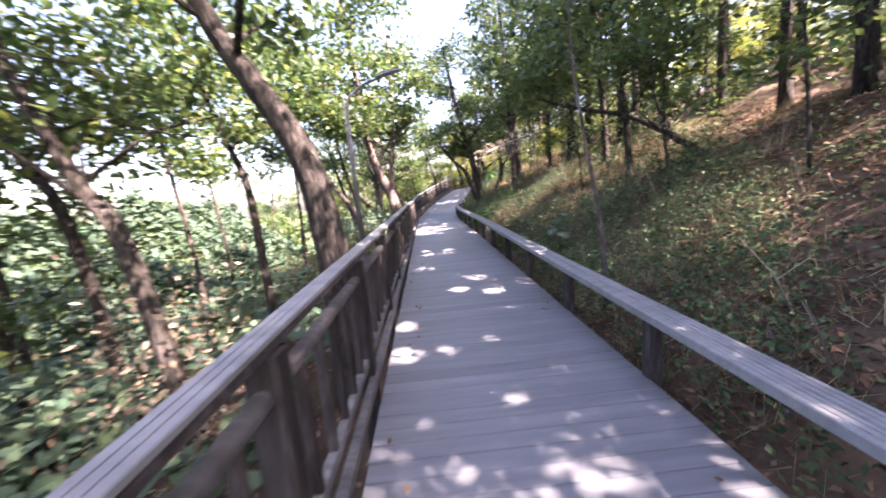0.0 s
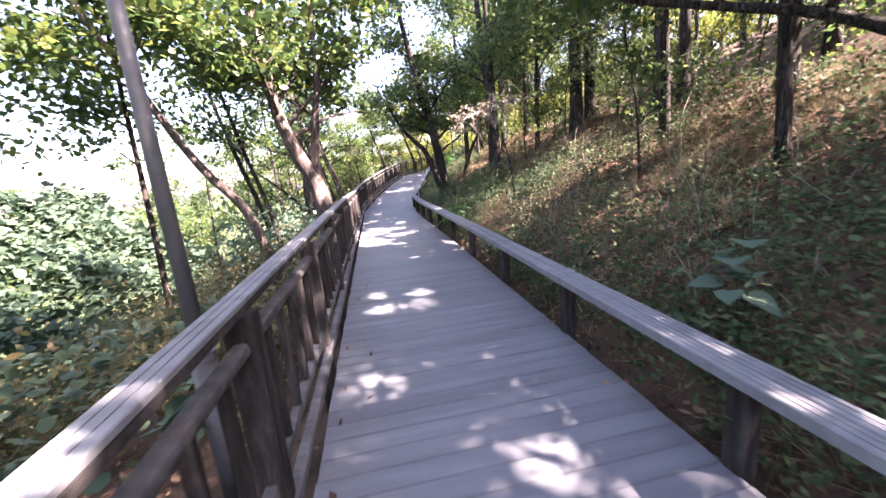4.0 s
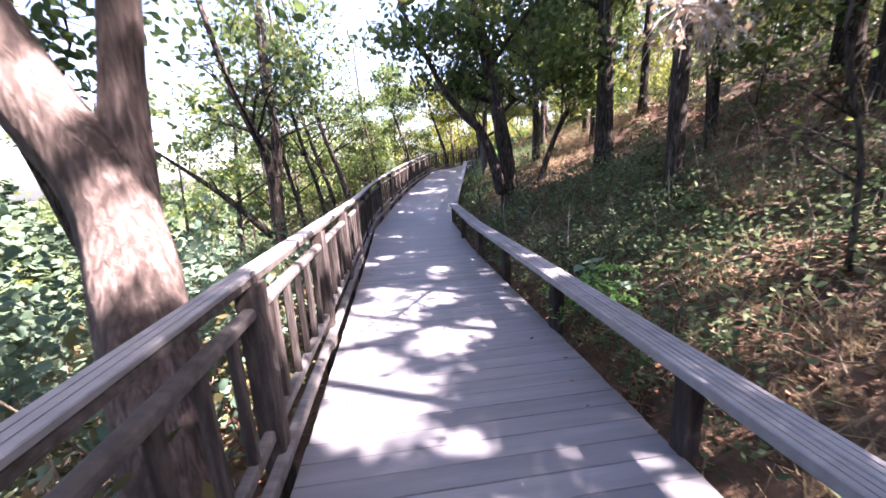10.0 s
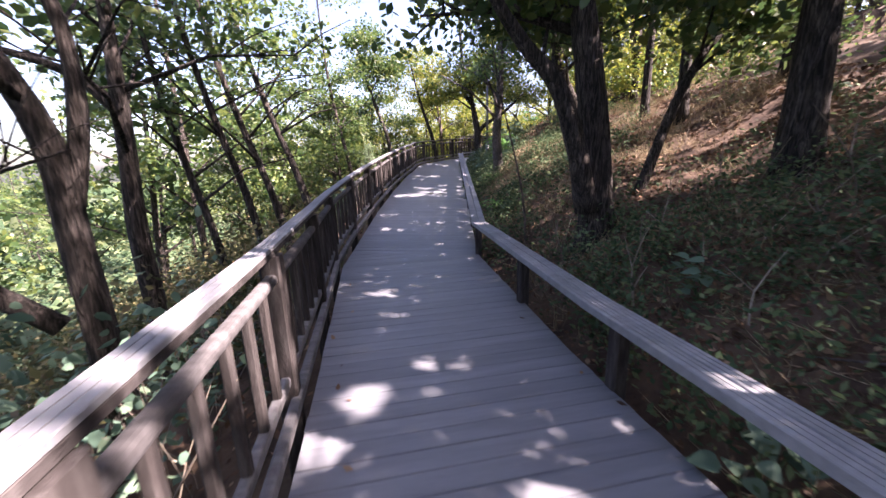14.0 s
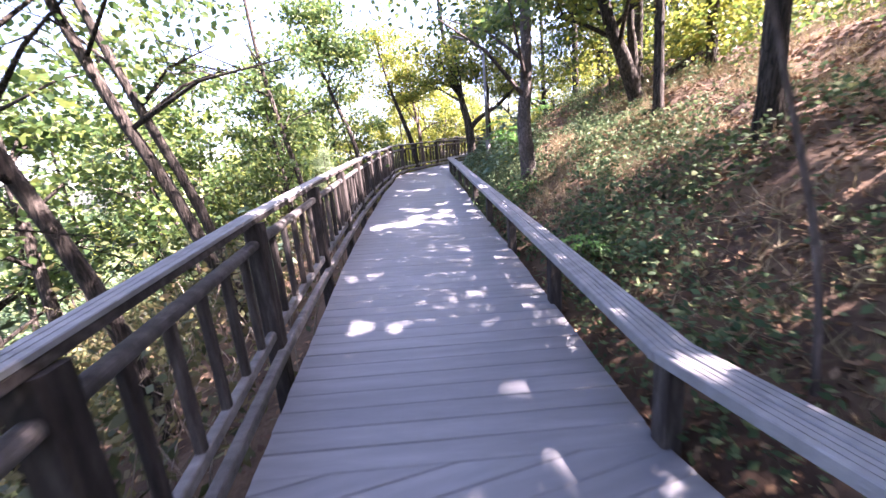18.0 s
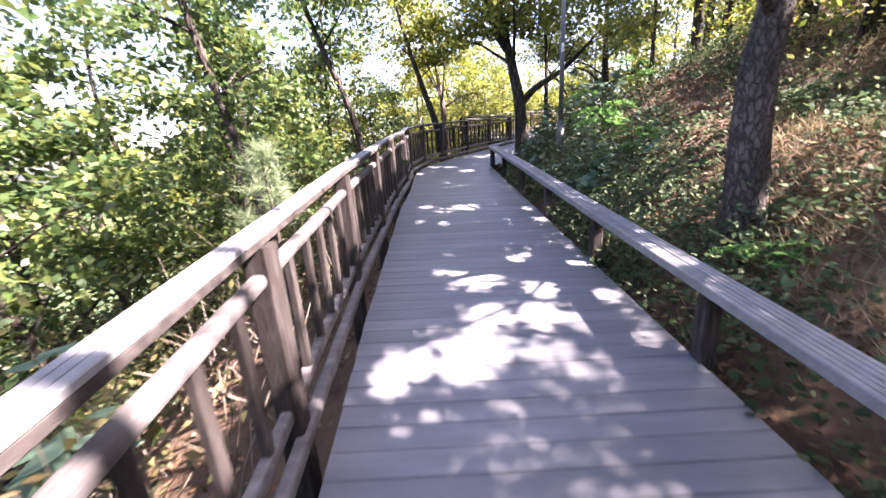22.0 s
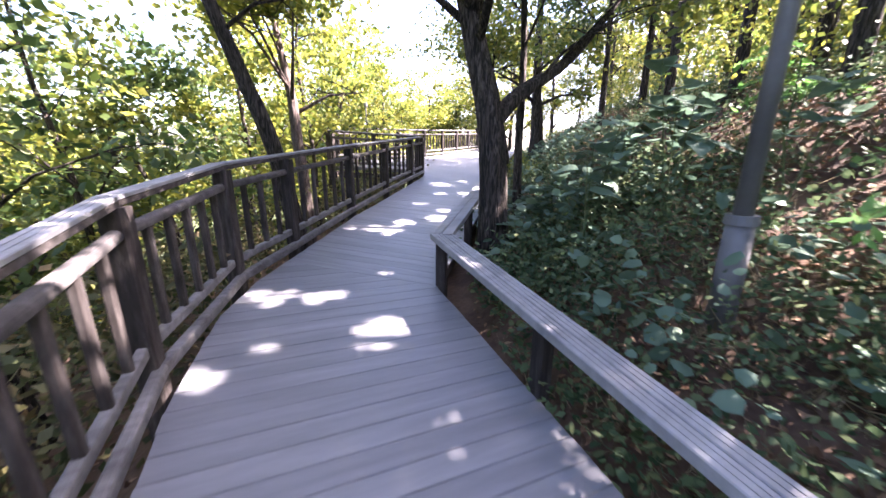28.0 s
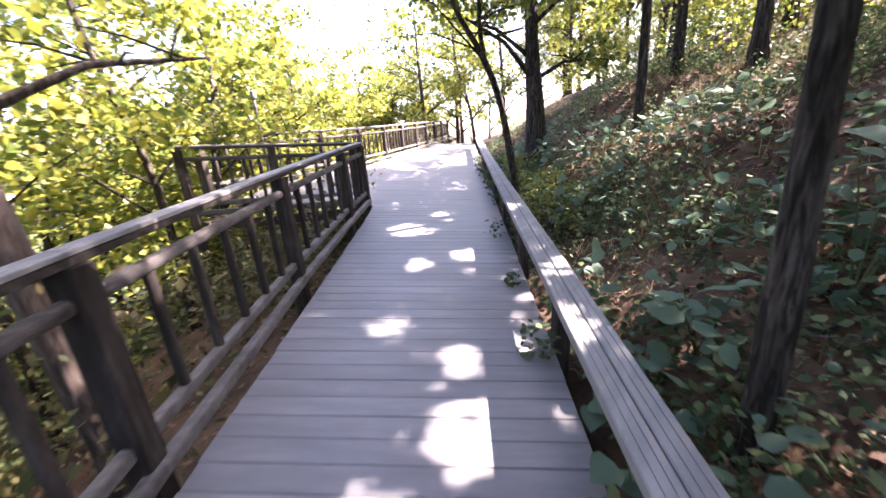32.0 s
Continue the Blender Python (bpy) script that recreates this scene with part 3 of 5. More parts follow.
# ---- lamp posts ----
def build_lamp_post(x, y, top, arm, label, foot=0.32):
    """A galvanised pole with a thicker foot, a curved arm and a flat lamp head."""
    z0 = float(ground_z(x, y)) - 0.1
    post = thing("lamp_post", label, "lamp post", "lamp posts", at=(x, y, z0))
    top -= z0
    joint = top * foot
    part("pole", tube([(0, 0, joint), (0, 0, top)], [0.055, 0.04], 16), M_STEEL, post, smooth=True)
    part("foot_tube", tube([(0, 0, 0), (0, 0, joint)], [0.085, 0.08], 16), M_STEEL, post, smooth=True)
    part("collar", tube([(0, 0, joint - 0.03), (0, 0, joint - 0.03), (0, 0, joint + 0.03), (0, 0, joint + 0.03)], [0.06, 0.095, 0.09, 0.05], 16), M_STEEL, post)
    ax, ay = arm
    pts = smooth_path([(0, 0, top - 0.25), (ax * 0.06, ay * 0.06, top), (ax * 0.35, ay * 0.35, top + 0.22), (ax * 0.75, ay * 0.75, top + 0.33)], 5)
    part("arm", tube(pts, [0.026] * len(pts), 10), M_STEEL, post, smooth=True)
    a, b = Vector((ax * 0.7, ay * 0.7, top + 0.34)), Vector((ax * 1.15, ay * 1.15, top + 0.40))
    part("lamp_head", profile_bar(a, b, [(-0.055, -0.015), (0.055, -0.015), (0.068, 0.005), (0.04, 0.035), (-0.04, 0.035), (-0.068, 0.005)]), M_LAMP, post)
    return post


build_lamp_post(-1.35, 7.2, 3.5, (0.95, -0.2), "grey steel lamp post with a curved arm beside the railing")
far_post = build_lamp_post(5.38, 31.47, 5.5, (-1.0, -0.2), "grey steel lamp post standing in the undergrowth", foot=0.22)
sticker = bmesh.new()
ring = [[sticker.verts.new((0.0475 * math.sin(a), -0.0475 * math.cos(a), z - far_post.location.z)) for a in (-1.0, -0.6, -0.2, 0.2)] for z in (4.13, 4.3)]
for k in range(3):
    sticker.faces.new((ring[0][k], ring[0][k + 1], ring[1][k + 1], ring[1][k]))
part("sticker", sticker, M_STICKER, far_post, "small white paper label")

# ---- foliage ----
def leaf_mesh(name, centres, size, rng, droop=0.3, wide=0.55, up=0.6, spread=0.35, shape="oval"):
    """Folded leaves of 2 or 6 triangles at centres, each turned its own way."""
    c = np.asarray(centres, float)
    n = len(c)
    s = size * (1 + spread * (rng.random(n) * 2 - 1))
    yaw = rng.random(n) * 2 * np.pi
    tilt = rng.normal(-droop, 0.5, n)
    d = np.stack([np.cos(yaw) * np.cos(tilt), np.sin(yaw) * np.cos(tilt), np.sin(tilt)], -1)
    r = rng.normal(0, 1, (n, 3))
    r[:, 2] += up * 2
    side = np.cross(d, r)
    side /= np.linalg.norm(side, axis=1)[:, None] + 1e-9
    nor = np.cross(side, d)
    L, W = s[:, None], (s * wide)[:, None]
    if shape == "oval":
        v = np.stack([c - d * L * 0.5, c + side * W * 0.5 - nor * W * 0.12, c + d * L * 0.5 - nor * L * 0.1, c - side * W * 0.5 - nor * W * 0.12], 1)
        t = np.array([(0, 1, 2), (0, 2, 3)])
    elif shape == "round":
        v = np.stack([c - d * L * 0.5, c - d * L * 0.16 + side * W * 0.48 - nor * W * 0.1, c + d * L * 0.2 + side * W * 0.42 - nor * W * 0.13, c + d * L * 0.52 - nor * L * 0.12,
                      c + d * L * 0.2 - side * W * 0.42 - nor * W * 0.13, c - d * L * 0.16 - side * W * 0.48 - nor * W * 0.1], 1)
        t = np.array([(0, 1, 2), (0, 2, 3), (0, 3, 4), (0, 4, 5)])
    elif shape == "broad":
        v = np.stack([c - d * L * 0.45, c - d * L * 0.25 + side * W * 0.55 - nor * W * 0.1, c + d * L * 0.22 + side * W * 0.48 - nor * W * 0.14,
                      c + d * L * 0.55 - nor * L * 0.14, c + d * L * 0.22 - side * W * 0.48 - nor * W * 0.14, c - d * L * 0.25 - side * W * 0.55 - nor * W * 0.1, c + nor * W * 0.03], 1)
        t = np.array([(0, 1, 6), (1, 2, 6), (2, 3, 6), (3, 4, 6), (4, 5, 6), (5, 0, 6)])
    else:
        v = np.stack([c - side * W * 0.5, c + side * W * 0.5, c + d * L], 1)
        t = np.array([(0, 1, 2)])
    k = v.shape[1]
    tris = (t[None] + (np.arange(n) * k)[:, None, None]).reshape(-1, 3)
    return array_mesh(name, v.reshape(-1, 3), tris)


def grow(trunk, radius, rng, reach=2.2, branches=9, low=0.35, twigs=4, droop=0.0, crown_up=1.0):
    """Limbs that leave the upper trunk, and the points round which its leaves hang."""
    pts = smooth_path(trunk, 4)
    n = len(pts)
    limbs, tips = [], []
    for k in range(branches):
        f = low + (1 - low) * (k + rng.random()) / branches
        p = pts[min(n - 1, int(f * (n - 1)))]
        a = rng.random() * 2 * math.pi
        length = reach * (0.55 + 0.6 * rng.random()) * (1.15 - 0.5 * f)
        rise = (0.25 + 0.6 * rng.random()) * crown_up
        d = Vector((math.cos(a), math.sin(a), rise)).normalized()
        r0 = max(0.012, radius * (1.05 - f) * 0.55)
        mid = p + d * length * 0.5 + Vector((0, 0, 0.08 * length))
        end = p + d * length + Vector((rng.uniform(-.2, .2), rng.uniform(-.2, .2), -droop))
        limbs.append(([p, mid, end], [r0, r0 * 0.6, r0 * 0.25]))
        tips += [mid, end]
        for _ in range(twigs):
            q = mid.lerp(end, rng.random())
            e = q + Vector((rng.uniform(-1, 1), rng.uniform(-1, 1), rng.uniform(-0.3, 0.7))) * length * 0.45
            limbs.append(([q, q.lerp(e, 0.5) + Vector((0, 0, 0.04)), e], [r0 * 0.35, r0 * 0.25, 0.004]))
            tips += [e, q.lerp(e, 0.6)]
    tips.append(pts[-1])
    return pts, limbs, tips


RAIL_GAPS = [(-0.95, 13.5, 0.6), (-0.95, 14.8, 0.6), (-0.95, 16.1, 0.55), (-0.9, 17.2, 0.5), (0.35, 12.9, 0.42), (-0.22, 25.3, 0.5), (-0.05, 25.95, 0.5), (0.12, 26.8, 0.58), (0.3, 27.6, 0.58), (0.7, 29.2, 0.45), (-0.5, 27.8, 0.5), (2.2, 27.1, 0.22), (1.2, 30.6, 0.26), (1.6, 31.9, 0.3), (2.0, 33.0, 0.25), (3.0, 29.6, 0.2)]
FIRST_PATCHES = [(-0.35, 3.35, 0.165), (0.08, 3.37, 0.085), (0.37, 5.47, 0.105), (0.93, 4.49, 0.095), (-0.35, 4.1, 0.125), (0.49, 3.5, 0.085), (0.5, 2.5, 0.095), (0.8, 1.7, 0.115), (1.03, 5.24, 0.095), (0.85, 5.2, 0.09), (0.74, 6.1, 0.105), (1.02, 6.45, 0.085), (-0.1, 7.08, 0.135), (0.0, 8.65, 0.225), (0.4, 8.7, 0.165), (0.78, 7.3, 0.065),
                 (-0.13, 9.2, 0.115), (0.45, 9.1, 0.145), (0.55, 11.05, 0.065), (0.45, 12.6, 0.065), (1.48, 12.05, 0.065), (0.56, 12.1, 0.065)]
SECOND_PATCHES = [(-0.4, 14.4, 0.44), (-0.1, 15.5, 0.27), (0.75, 16.4, 0.165), (0.84, 14.1, 0.165), (-0.3, 13.6, 0.34), (0.5, 15.2, 0.33), (1.2, 15.0, 0.09), (0.5, 13.95, 0.3), (1.2, 14.25, 0.07), (-0.4, 17.1, 0.165), (0.7, 16.0, 0.105), (-0.18, 14.92, 0.3), (0.06, 14.5, 0.25), (0.3, 14.95, 0.18),
                  (-0.15, 17.5, 0.145), (0.7, 17.8, 0.085), (1.14, 16.55, 0.105), (0.29, 17.8, 0.085), (0.06, 18.9, 0.085), (0.6, 20.94, 0.05), (-0.14, 20.2, 0.05), (0.04, 19.5, 0.125), (1.2, 21.5, 0.125), (1.06, 21.6, 0.115), (1.36, 21.05, 0.125), (1.16, 20.96, 0.145), (0.22, 22.7, 0.085), (0.55, 22.6, 0.065)]
THIRD_PATCHES = [(1.5, 26.25, 0.225), (1.9, 26.0, 0.165), (0.9, 26.2, 0.165), (1.54, 27.6, 0.115), (1.7, 26.6, 0.165), (2.3, 26.9, 0.145), (2.37, 26.3, 0.125), (1.32, 26.1, 0.185), (1.92, 30.06, 0.105), (2.14, 29.75, 0.145), (2.46, 29.8, 0.085), (3.38, 28.8, 0.085),
                 (1.64, 29.3, 0.065), (1.94, 29.1, 0.085), (2.1, 26.5, 0.165), (0.8, 26.1, 0.125), (2.8, 26.6, 0.085), (2.63, 25.95, 0.085), (2.2, 27.3, 0.065), (3.47, 29.4, 0.065), (2.36, 27.62, 0.11), (2.55, 27.64, 0.07), (2.97, 27.3, 0.09), (1.64, 27.86, 0.07)]
LAST_PATCHES = [(3.76, 33.2, 0.19), (3.06, 34.1, 0.07), (3.6, 34.0, 0.1), (2.9, 33.5, 0.07), (2.46, 33.3, 0.1), (4.26, 34.15, 0.07), (4.9, 35.7, 0.16), (5.45, 35.85, 0.16), (5.12, 35.55, 0.16), (6.06, 35.8, 0.14), (5.57, 34.74, 0.08), (5.14, 34.3, 0.14),
                (6.56, 37.0, 0.16), (6.58, 36.25, 0.1), (6.33, 35.86, 0.07), (7.79, 36.42, 0.08), (6.91, 36.1, 0.13), (8.19, 37.5, 0.18), (9.3, 38.95, 0.28), (7.56, 37.7, 0.12), (3.43, 33.99, 0.1), (3.0, 34.28, 0.09), (3.25, 34.17, 0.06), (3.6, 33.2, 0.16), (4.6, 35.9, 0.09), (4.92, 35.4, 0.08), (4.72, 35.3, 0.08), (6.25, 36.0, 0.1), (6.2, 35.75, 0.09)]
WALK_GAPS = [(x + 0.42, y - 0.21, r * 0.84 if 19 < y < 33 else r if y < 19 else r * 0.92) for x, y, r in FIRST_PATCHES + SECOND_PATCHES + THIRD_PATCHES + LAST_PATCHES]     # where the sun reaches the deck
SLOPE_GAPS = [(-1.3, 15.6, 0.4), (-1.2, 16.6, 0.4), (-1.6, 17.6, 0.4), (-1.0, 14.5, 0.4), (2.9, 11.4, 0.25), (3.4, 12.6, 0.3), (2.6, 12.9, 0.2), (4.0, 13.4, 0.3), (2.5, 10.6, 0.15), (4.3, 8.6, 0.35), (4.8, 9.6, 0.3), (5.4, 8.2, 0.3), (-1.8, 12.9, 0.3), (-2.6, 13.2, 0.2), (5.2, 25.6, 0.4), (3.9, 21.8, 0.2), (4.2, 25.0, 0.25), (4.3, 20.6, 0.4), (5.6, 27.0, 0.25), (4.5, 11.0, 0.35), (-2.4, 15.6, 0.48), (-3.3, 17.2, 0.48), (-2.2, 14.4, 0.48), (-2.6, 16.4, 0.45), (8.8, 38.6, 0.35),
              (4.3, 27.2, 0.25), (5.1, 28.6, 0.28), (5.1, 30.3, 0.25), (0.5, 39.0, 0.49), (2.2, 39.8, 0.49), (1.2, 37.8, 0.45), (3.4, 38.9, 0.4)]
SUN_GAPS = RAIL_GAPS + WALK_GAPS + SLOPE_GAPS


def shadow_of(c):
    """Where each point's shadow falls, half a metre over the deck."""
    py = c[:, 1]
    for _ in range(4):
        h = c[:, 2] - np.interp(py, DECK_Y, DECK_Z) - 0.5
        py = c[:, 1] - SUN_DIR.y / SUN_DIR.z * h
    return c[:, 0] - SUN_DIR.x / SUN_DIR.z * h, py


def under_sun(c):
    """How far each point's shadow falls inside a gap in the canopy (1 at a gap's rim, more within)."""
    px, py = shadow_of(c)
    inside = np.zeros(len(c))
    for x, y, r in SUN_GAPS:
        inside = np.maximum(inside, (r + 0.05) / (np.hypot(px - x, py - y) + 1e-3))
    return inside


def gap_near(c):
    """Whether a crown round these points would close a gap in the canopy."""
    px, py = shadow_of(c)
    return any(np.hypot(px - x, py - y).min() < r + (1.8 if r >= 0.5 else 0.8) for x, y, r in SUN_GAPS)


def canopy_points(n):
    """Places four to eleven metres up whose shadow falls on the walk, outside its sunny patches."""
    rng = np.random.default_rng(77)
    y, f, h = rng.uniform(0, 41, n), rng.uniform(-0.35, 1.1, n), rng.uniform(4, 11, n)
    y[::4] = rng.uniform(26, 41, len(y[::4]))
    y[1::10], f[1::10] = rng.uniform(6, 9, len(y[1::10])), rng.uniform(-1.7, -0.3, len(y[1::10]))
    left = np.interp(y, [p[1] for p in LEFT_EDGE[:12]], [p[0] for p in LEFT_EDGE[:12]])
    right = np.interp(y, [p[1] for p in RIGHT_EDGE[:5]], [p[0] for p in RIGHT_EDGE[:5]])
    z = np.interp(y, DECK_Y, DECK_Z)
    c = np.column_stack([left + (right - left) * f + SUN_DIR.x / SUN_DIR.z * h, y + SUN_DIR.y / SUN_DIR.z * h, z + h])
    return c[under_sun(c) < 0.85]


CANOPY = canopy_points(96000)


def build_tree(trunk, radius, seed, label, bark=M_BARK, leaf=M_LEAF, reach=2.2, branches=9, low=0.4, leaves=7000, size=0.12, cloud=0.3, forks=(), twigs=6, group="trees", fill=False):
    """A tree: tapered trunk with limbs, and a crown of single leaves in uneven clusters."""
    rng = random.Random(seed)
    nrng = np.random.default_rng(seed)
    base = Vector(trunk[0])
    rel = [Vector(p) - base for p in trunk]
    tree = thing("tree", label, "tree", group, at=base)
    pts, limbs, tips = grow(rel, radius, rng, reach, branches, low, twigs)
    n = len(pts)
    radii = [radius * (1.35 if k == 0 else 1.0) * (1 - 0.72 * k / (n - 1)) for k in range(n)]
    if radius > 0.14:
        fine = smooth_path(rel, 14)
        m = len(fine)
        bm = tube(fine, [radius * (1 + 0.4 * math.exp(-3.5 * k / 14)) * (1 - 0.72 * k / (m - 1)) for k in range(m)], 34, None, 0.0, None, 0.075)
    else:
        bm = tube(pts, radii, 12, None, 0.07, rng)
    for f in forks:
        fp = smooth_path([Vector(p) - base for p in f], 4)
        fr = [radius * 0.62 * (1 - 0.75 * k / (len(fp) - 1)) for k in range(len(fp))]
        tube(fp, fr, 10, bm, 0.07, rng)
        _, l2, t2 = grow([fp[0], fp[len(fp) // 2], fp[-1]], radius * 0.5, rng, reach * 0.9, max(4, branches // 2), 0.45, twigs)
        limbs += l2
        tips += t2
    for p, r in limbs:
        if r[0] < 0.035 and under_sun(np.array([tuple(q + base) for q in p])).max() > 1.1:
            continue
        tube(p, r, 5 if r[0] > 0.02 else 3, bm)
    part("trunk", bm, bark, tree, smooth=True)
    tips = np.array([tuple(t) for t in tips])
    pick = nrng.integers(0, len(tips), leaves)
    c = tips[pick] + nrng.normal(0, cloud, (leaves, 3)) * np.array([1, 1, 0.6])
    if fill:                                         # the crown closes over the walk, but for its gaps
        near = CANOPY[np.hypot(CANOPY[:, 0] - base.x, CANOPY[:, 1] - base.y) < reach * 1.7] - np.array(base)
        step = [near[np.linalg.norm(near[:, None] - tips[None, k:k + 40], axis=2).min(1) < 0.7] for k in range(0, len(tips), 40)] if len(near) else []
        c = np.concatenate([c, *step])
    h, d = along(c[:, 0] + base.x, c[:, 1] + base.y)
    c = c[(np.abs(d) > 3.3) | (c[:, 2] + base.z > h + 3.2)]
    c = c[under_sun(c + np.array(base)) * nrng.uniform(0.68, 1.36, len(c)) < 1]
    link_mesh("crown", leaf_mesh("crown", c, size, nrng, wide=0.6, shape="round" if group == "trees" and not fill else "oval"), leaf, tree)
    return tree


def stand(x, y, up=-0.15):
    return (x, y, float(ground_z(x, y)) + up)


# ---- the trees that the walk passes ----
def build_path_trees():
    z = lambda x, y: float(ground_z(x, y)) - 0.2
    # beside the railing, over the falling slope
    build_tree([(-1.05, 4.05, z(-1.05, 4.05)), (-1.12, 4.05, 1.1), (-1.3, 4.1, 2.15), (-1.68, 4.1, 2.9), (-2.05, 4.15, 3.55), (-2.7, 4.3, 5.2), (-3.0, 4.5, 7.5)], 0.19, 1,
               "thick dark leaning tree close behind the railing", reach=2.6, branches=9, low=0.6, leaves=3400, size=0.13)
    for k, (pts, r) in enumerate(((((-2.6, 3.6), (-3.0, 3.65, 1.3), (-3.35, 3.7, 2.0), (-3.9, 3.8, 3.4), (-4.4, 4.0, 6.0)), 0.11), (((-4.4, 4.9), (-4.7, 4.9, 1.6), (-5.3, 5.0, 2.8), (-6.2, 5.2, 5.2)), 0.1),
                                  (((-3.6, 1.9), (-3.7, 1.9, 2.0), (-3.6, 2.0, 5.5)), 0.1), (((-5.6, 2.8), (-5.6, 2.8, 1.5), (-5.9, 2.9, 5.0)), 0.1), (((-7.5, 6.5), (-7.6, 6.5, 1.0), (-7.9, 6.6, 4.6)), 0.1))):
        (bx, by), rest = pts[0], pts[1:]
        build_tree([(bx, by, z(bx, by)), *rest], r, 80 + k, "dark leaning tree in the thicket below the walk", reach=2.3, branches=10, low=0.4, leaves=1900, size=0.12, leaf=M_LEAF)
    for k, (x, y, lean) in enumerate(((-5.4, 8.2, -0.4), (-6.6, 5.4, -0.3), (-5.9, 10.4, -0.3), (-4.4, 12.4, 0.2))):
        g = z(x, y)
        build_tree([(x, y, g), (x + 0.1, y, g + 3.0), (x + lean * 0.5, y + 0.1, g + 5.6), (x + lean, y, g + 8.4)], 0.07, 220 + k, "slender tree with a high thin crown over the vines",
                   reach=2.5, branches=10, low=0.55, leaves=3200, size=0.13)
    build_tree([(-2.95, 6.5, z(-2.95, 6.5)), (-3.05, 6.5, 1.1), (-3.1, 6.5, 2.1), (-3.35, 6.5, 2.95), (-3.75, 6.5, 4.5), (-4.2, 6.6, 6.5)], 0.085, 2,
               "slender dark tree among the vines", reach=1.8, branches=7, low=0.5, leaves=3500, size=0.12)
    build_tree([(-2.0, 11.95, z(-2.0, 11.95)), (-2.3, 11.88, 1.08), (-2.9, 11.65, 2.15), (-3.4, 11.4, 3.3), (-3.9, 11.1, 4.6), (-4.6, 11.0, 6.0)], 0.1, 3,
               "slanting bare-stemmed tree below the railing", bark=M_BARK2, reach=2.0, branches=8, low=0.6, leaves=3600, size=0.14)
    build_tree([(-0.98, 12.3, z(-0.98, 12.3)), (-1.05, 12.5, 1.0), (-1.2, 12.7, 1.75), (-1.45, 12.7, 2.3), (-1.7, 12.7, 3.1), (-1.85, 12.7, 4.3), (-2.0, 12.9, 6.2), (-2.2, 13.0, 8.4)], 0.2, 4,
               "forked reddish-barked tree leaning over the railing", bark=M_BARK2, reach=3.0, branches=14, low=0.5, leaves=11000, size=0.15,
               forks=[[(-1.15, 12.72, 1.65), (-1.15, 12.85, 2.2), (-1.02, 12.9, 3.1), (-0.85, 12.9, 4.2), (-0.8, 13.0, 7.0)]])
    build_tree([(-2.25, 18.4, z(-2.25, 18.4)), (-2.3, 18.5, 0.9), (-2.32, 18.5, 2.1), (-2.5, 18.4, 2.8), (-2.75, 18.3, 3.6), (-3.2, 18.2, 6.0)], 0.13, 5,
               "dark double-stemmed tree below the walk", reach=2.4, branches=9, low=0.45, leaves=900, size=0.13,
               forks=[[(-2.3, 18.5, 1.5), (-2.15, 18.6, 2.2), (-2.1, 18.6, 2.9), (-2.25, 18.6, 3.8), (-2.0, 18.7, 6.5)], [(-2.4, 18.3, 0.7), (-3.1, 18.0, 1.6), (-3.9, 17.7, 2.4)]])
    build_tree([(-2.75, 20.2, z(-2.75, 20.2)), (-2.72, 20.0, 0.9), (-2.62, 20.0, 2.4), (-2.55, 20.0, 3.7), (-2.5, 20.1, 6.5)], 0.13, 6,
               "straight dark tree below the walk", reach=2.3, branches=9, low=0.45, leaves=800, size=0.13, forks=[[(-2.6, 20.0, 2.5), (-3.0, 19.9, 2.9), (-3.9, 19.8, 3.2)]])
    for k, (base, top, r) in enumerate((((-1.95, 22.5), (-2.75, 22.1, 4.4), 0.08), ((-1.75, 23.6), (-2.75, 23.2, 4.4), 0.09), ((-1.7, 26.9), (-3.1, 26.3, 5.6), 0.1), ((-1.4, 25.4), (-2.6, 24.9, 4.6), 0.1),
                                        ((-2.9, 16.0), (-4.0, 15.6, 4.6), 0.09), ((-2.6, 22.2), (-3.1, 21.8, 3.6), 0.08), ((-0.6, 30.6), (-1.3, 30.4, 5.4), 0.09), ((-2.4, 14.4), (-3.3, 14.2, 4.6), 0.07))):
        bx, by = base
        bz = z(bx, by)
        p, q = Vector((bx, by, bz)), Vector(top)
        build_tree([p, p.lerp(q, 0.35) + Vector((0.08, 0, 0.1)), p.lerp(q, 0.7), q, q + (q - p) * 0.45 + Vector((0.2, 0, 0.3))], r, 20 + k,
                   "slim dark tree leaning out over the valley", reach=2.1, branches=9, low=0.4, leaves=1700, size=0.12)
    build_tree([(4.0, 36.2, z(4.0, 36.2)), (3.69, 36.1, 3.1), (3.35, 36.1, 4.2), (2.95, 36.1, 5.5), (2.5, 36.1, 7.5)], 0.13, 40,
               "dark slanting tree touching the railing at the curve", reach=2.0, branches=8, low=0.6, leaves=4500, size=0.12, leaf=M_LEAFY)
    build_tree([(1.3, 34.8, z(1.3, 34.8)), (1.1, 34.8, 3.0), (0.6, 34.7, 4.6), (0.1, 34.6, 6.2), (-0.3, 34.6, 8.0)], 0.11, 41,
               "dark slanting tree beyond the curve", reach=2.1, branches=8, low=0.5, leaves=5000, size=0.13)
    build_tree([(4.75, 38.5, z(4.75, 38.5)), (4.65, 38.5, 3.2), (4.58, 38.5, 4.3), (4.45, 38.5, 5.2), (4.2, 38.6, 8.0)], 0.13, 42,
               "reddish tree with yellowing leaves behind the railing", bark=M_BARK2, leaf=M_LEAFY, reach=2.4, branches=11, low=0.35, leaves=7000, size=0.12)
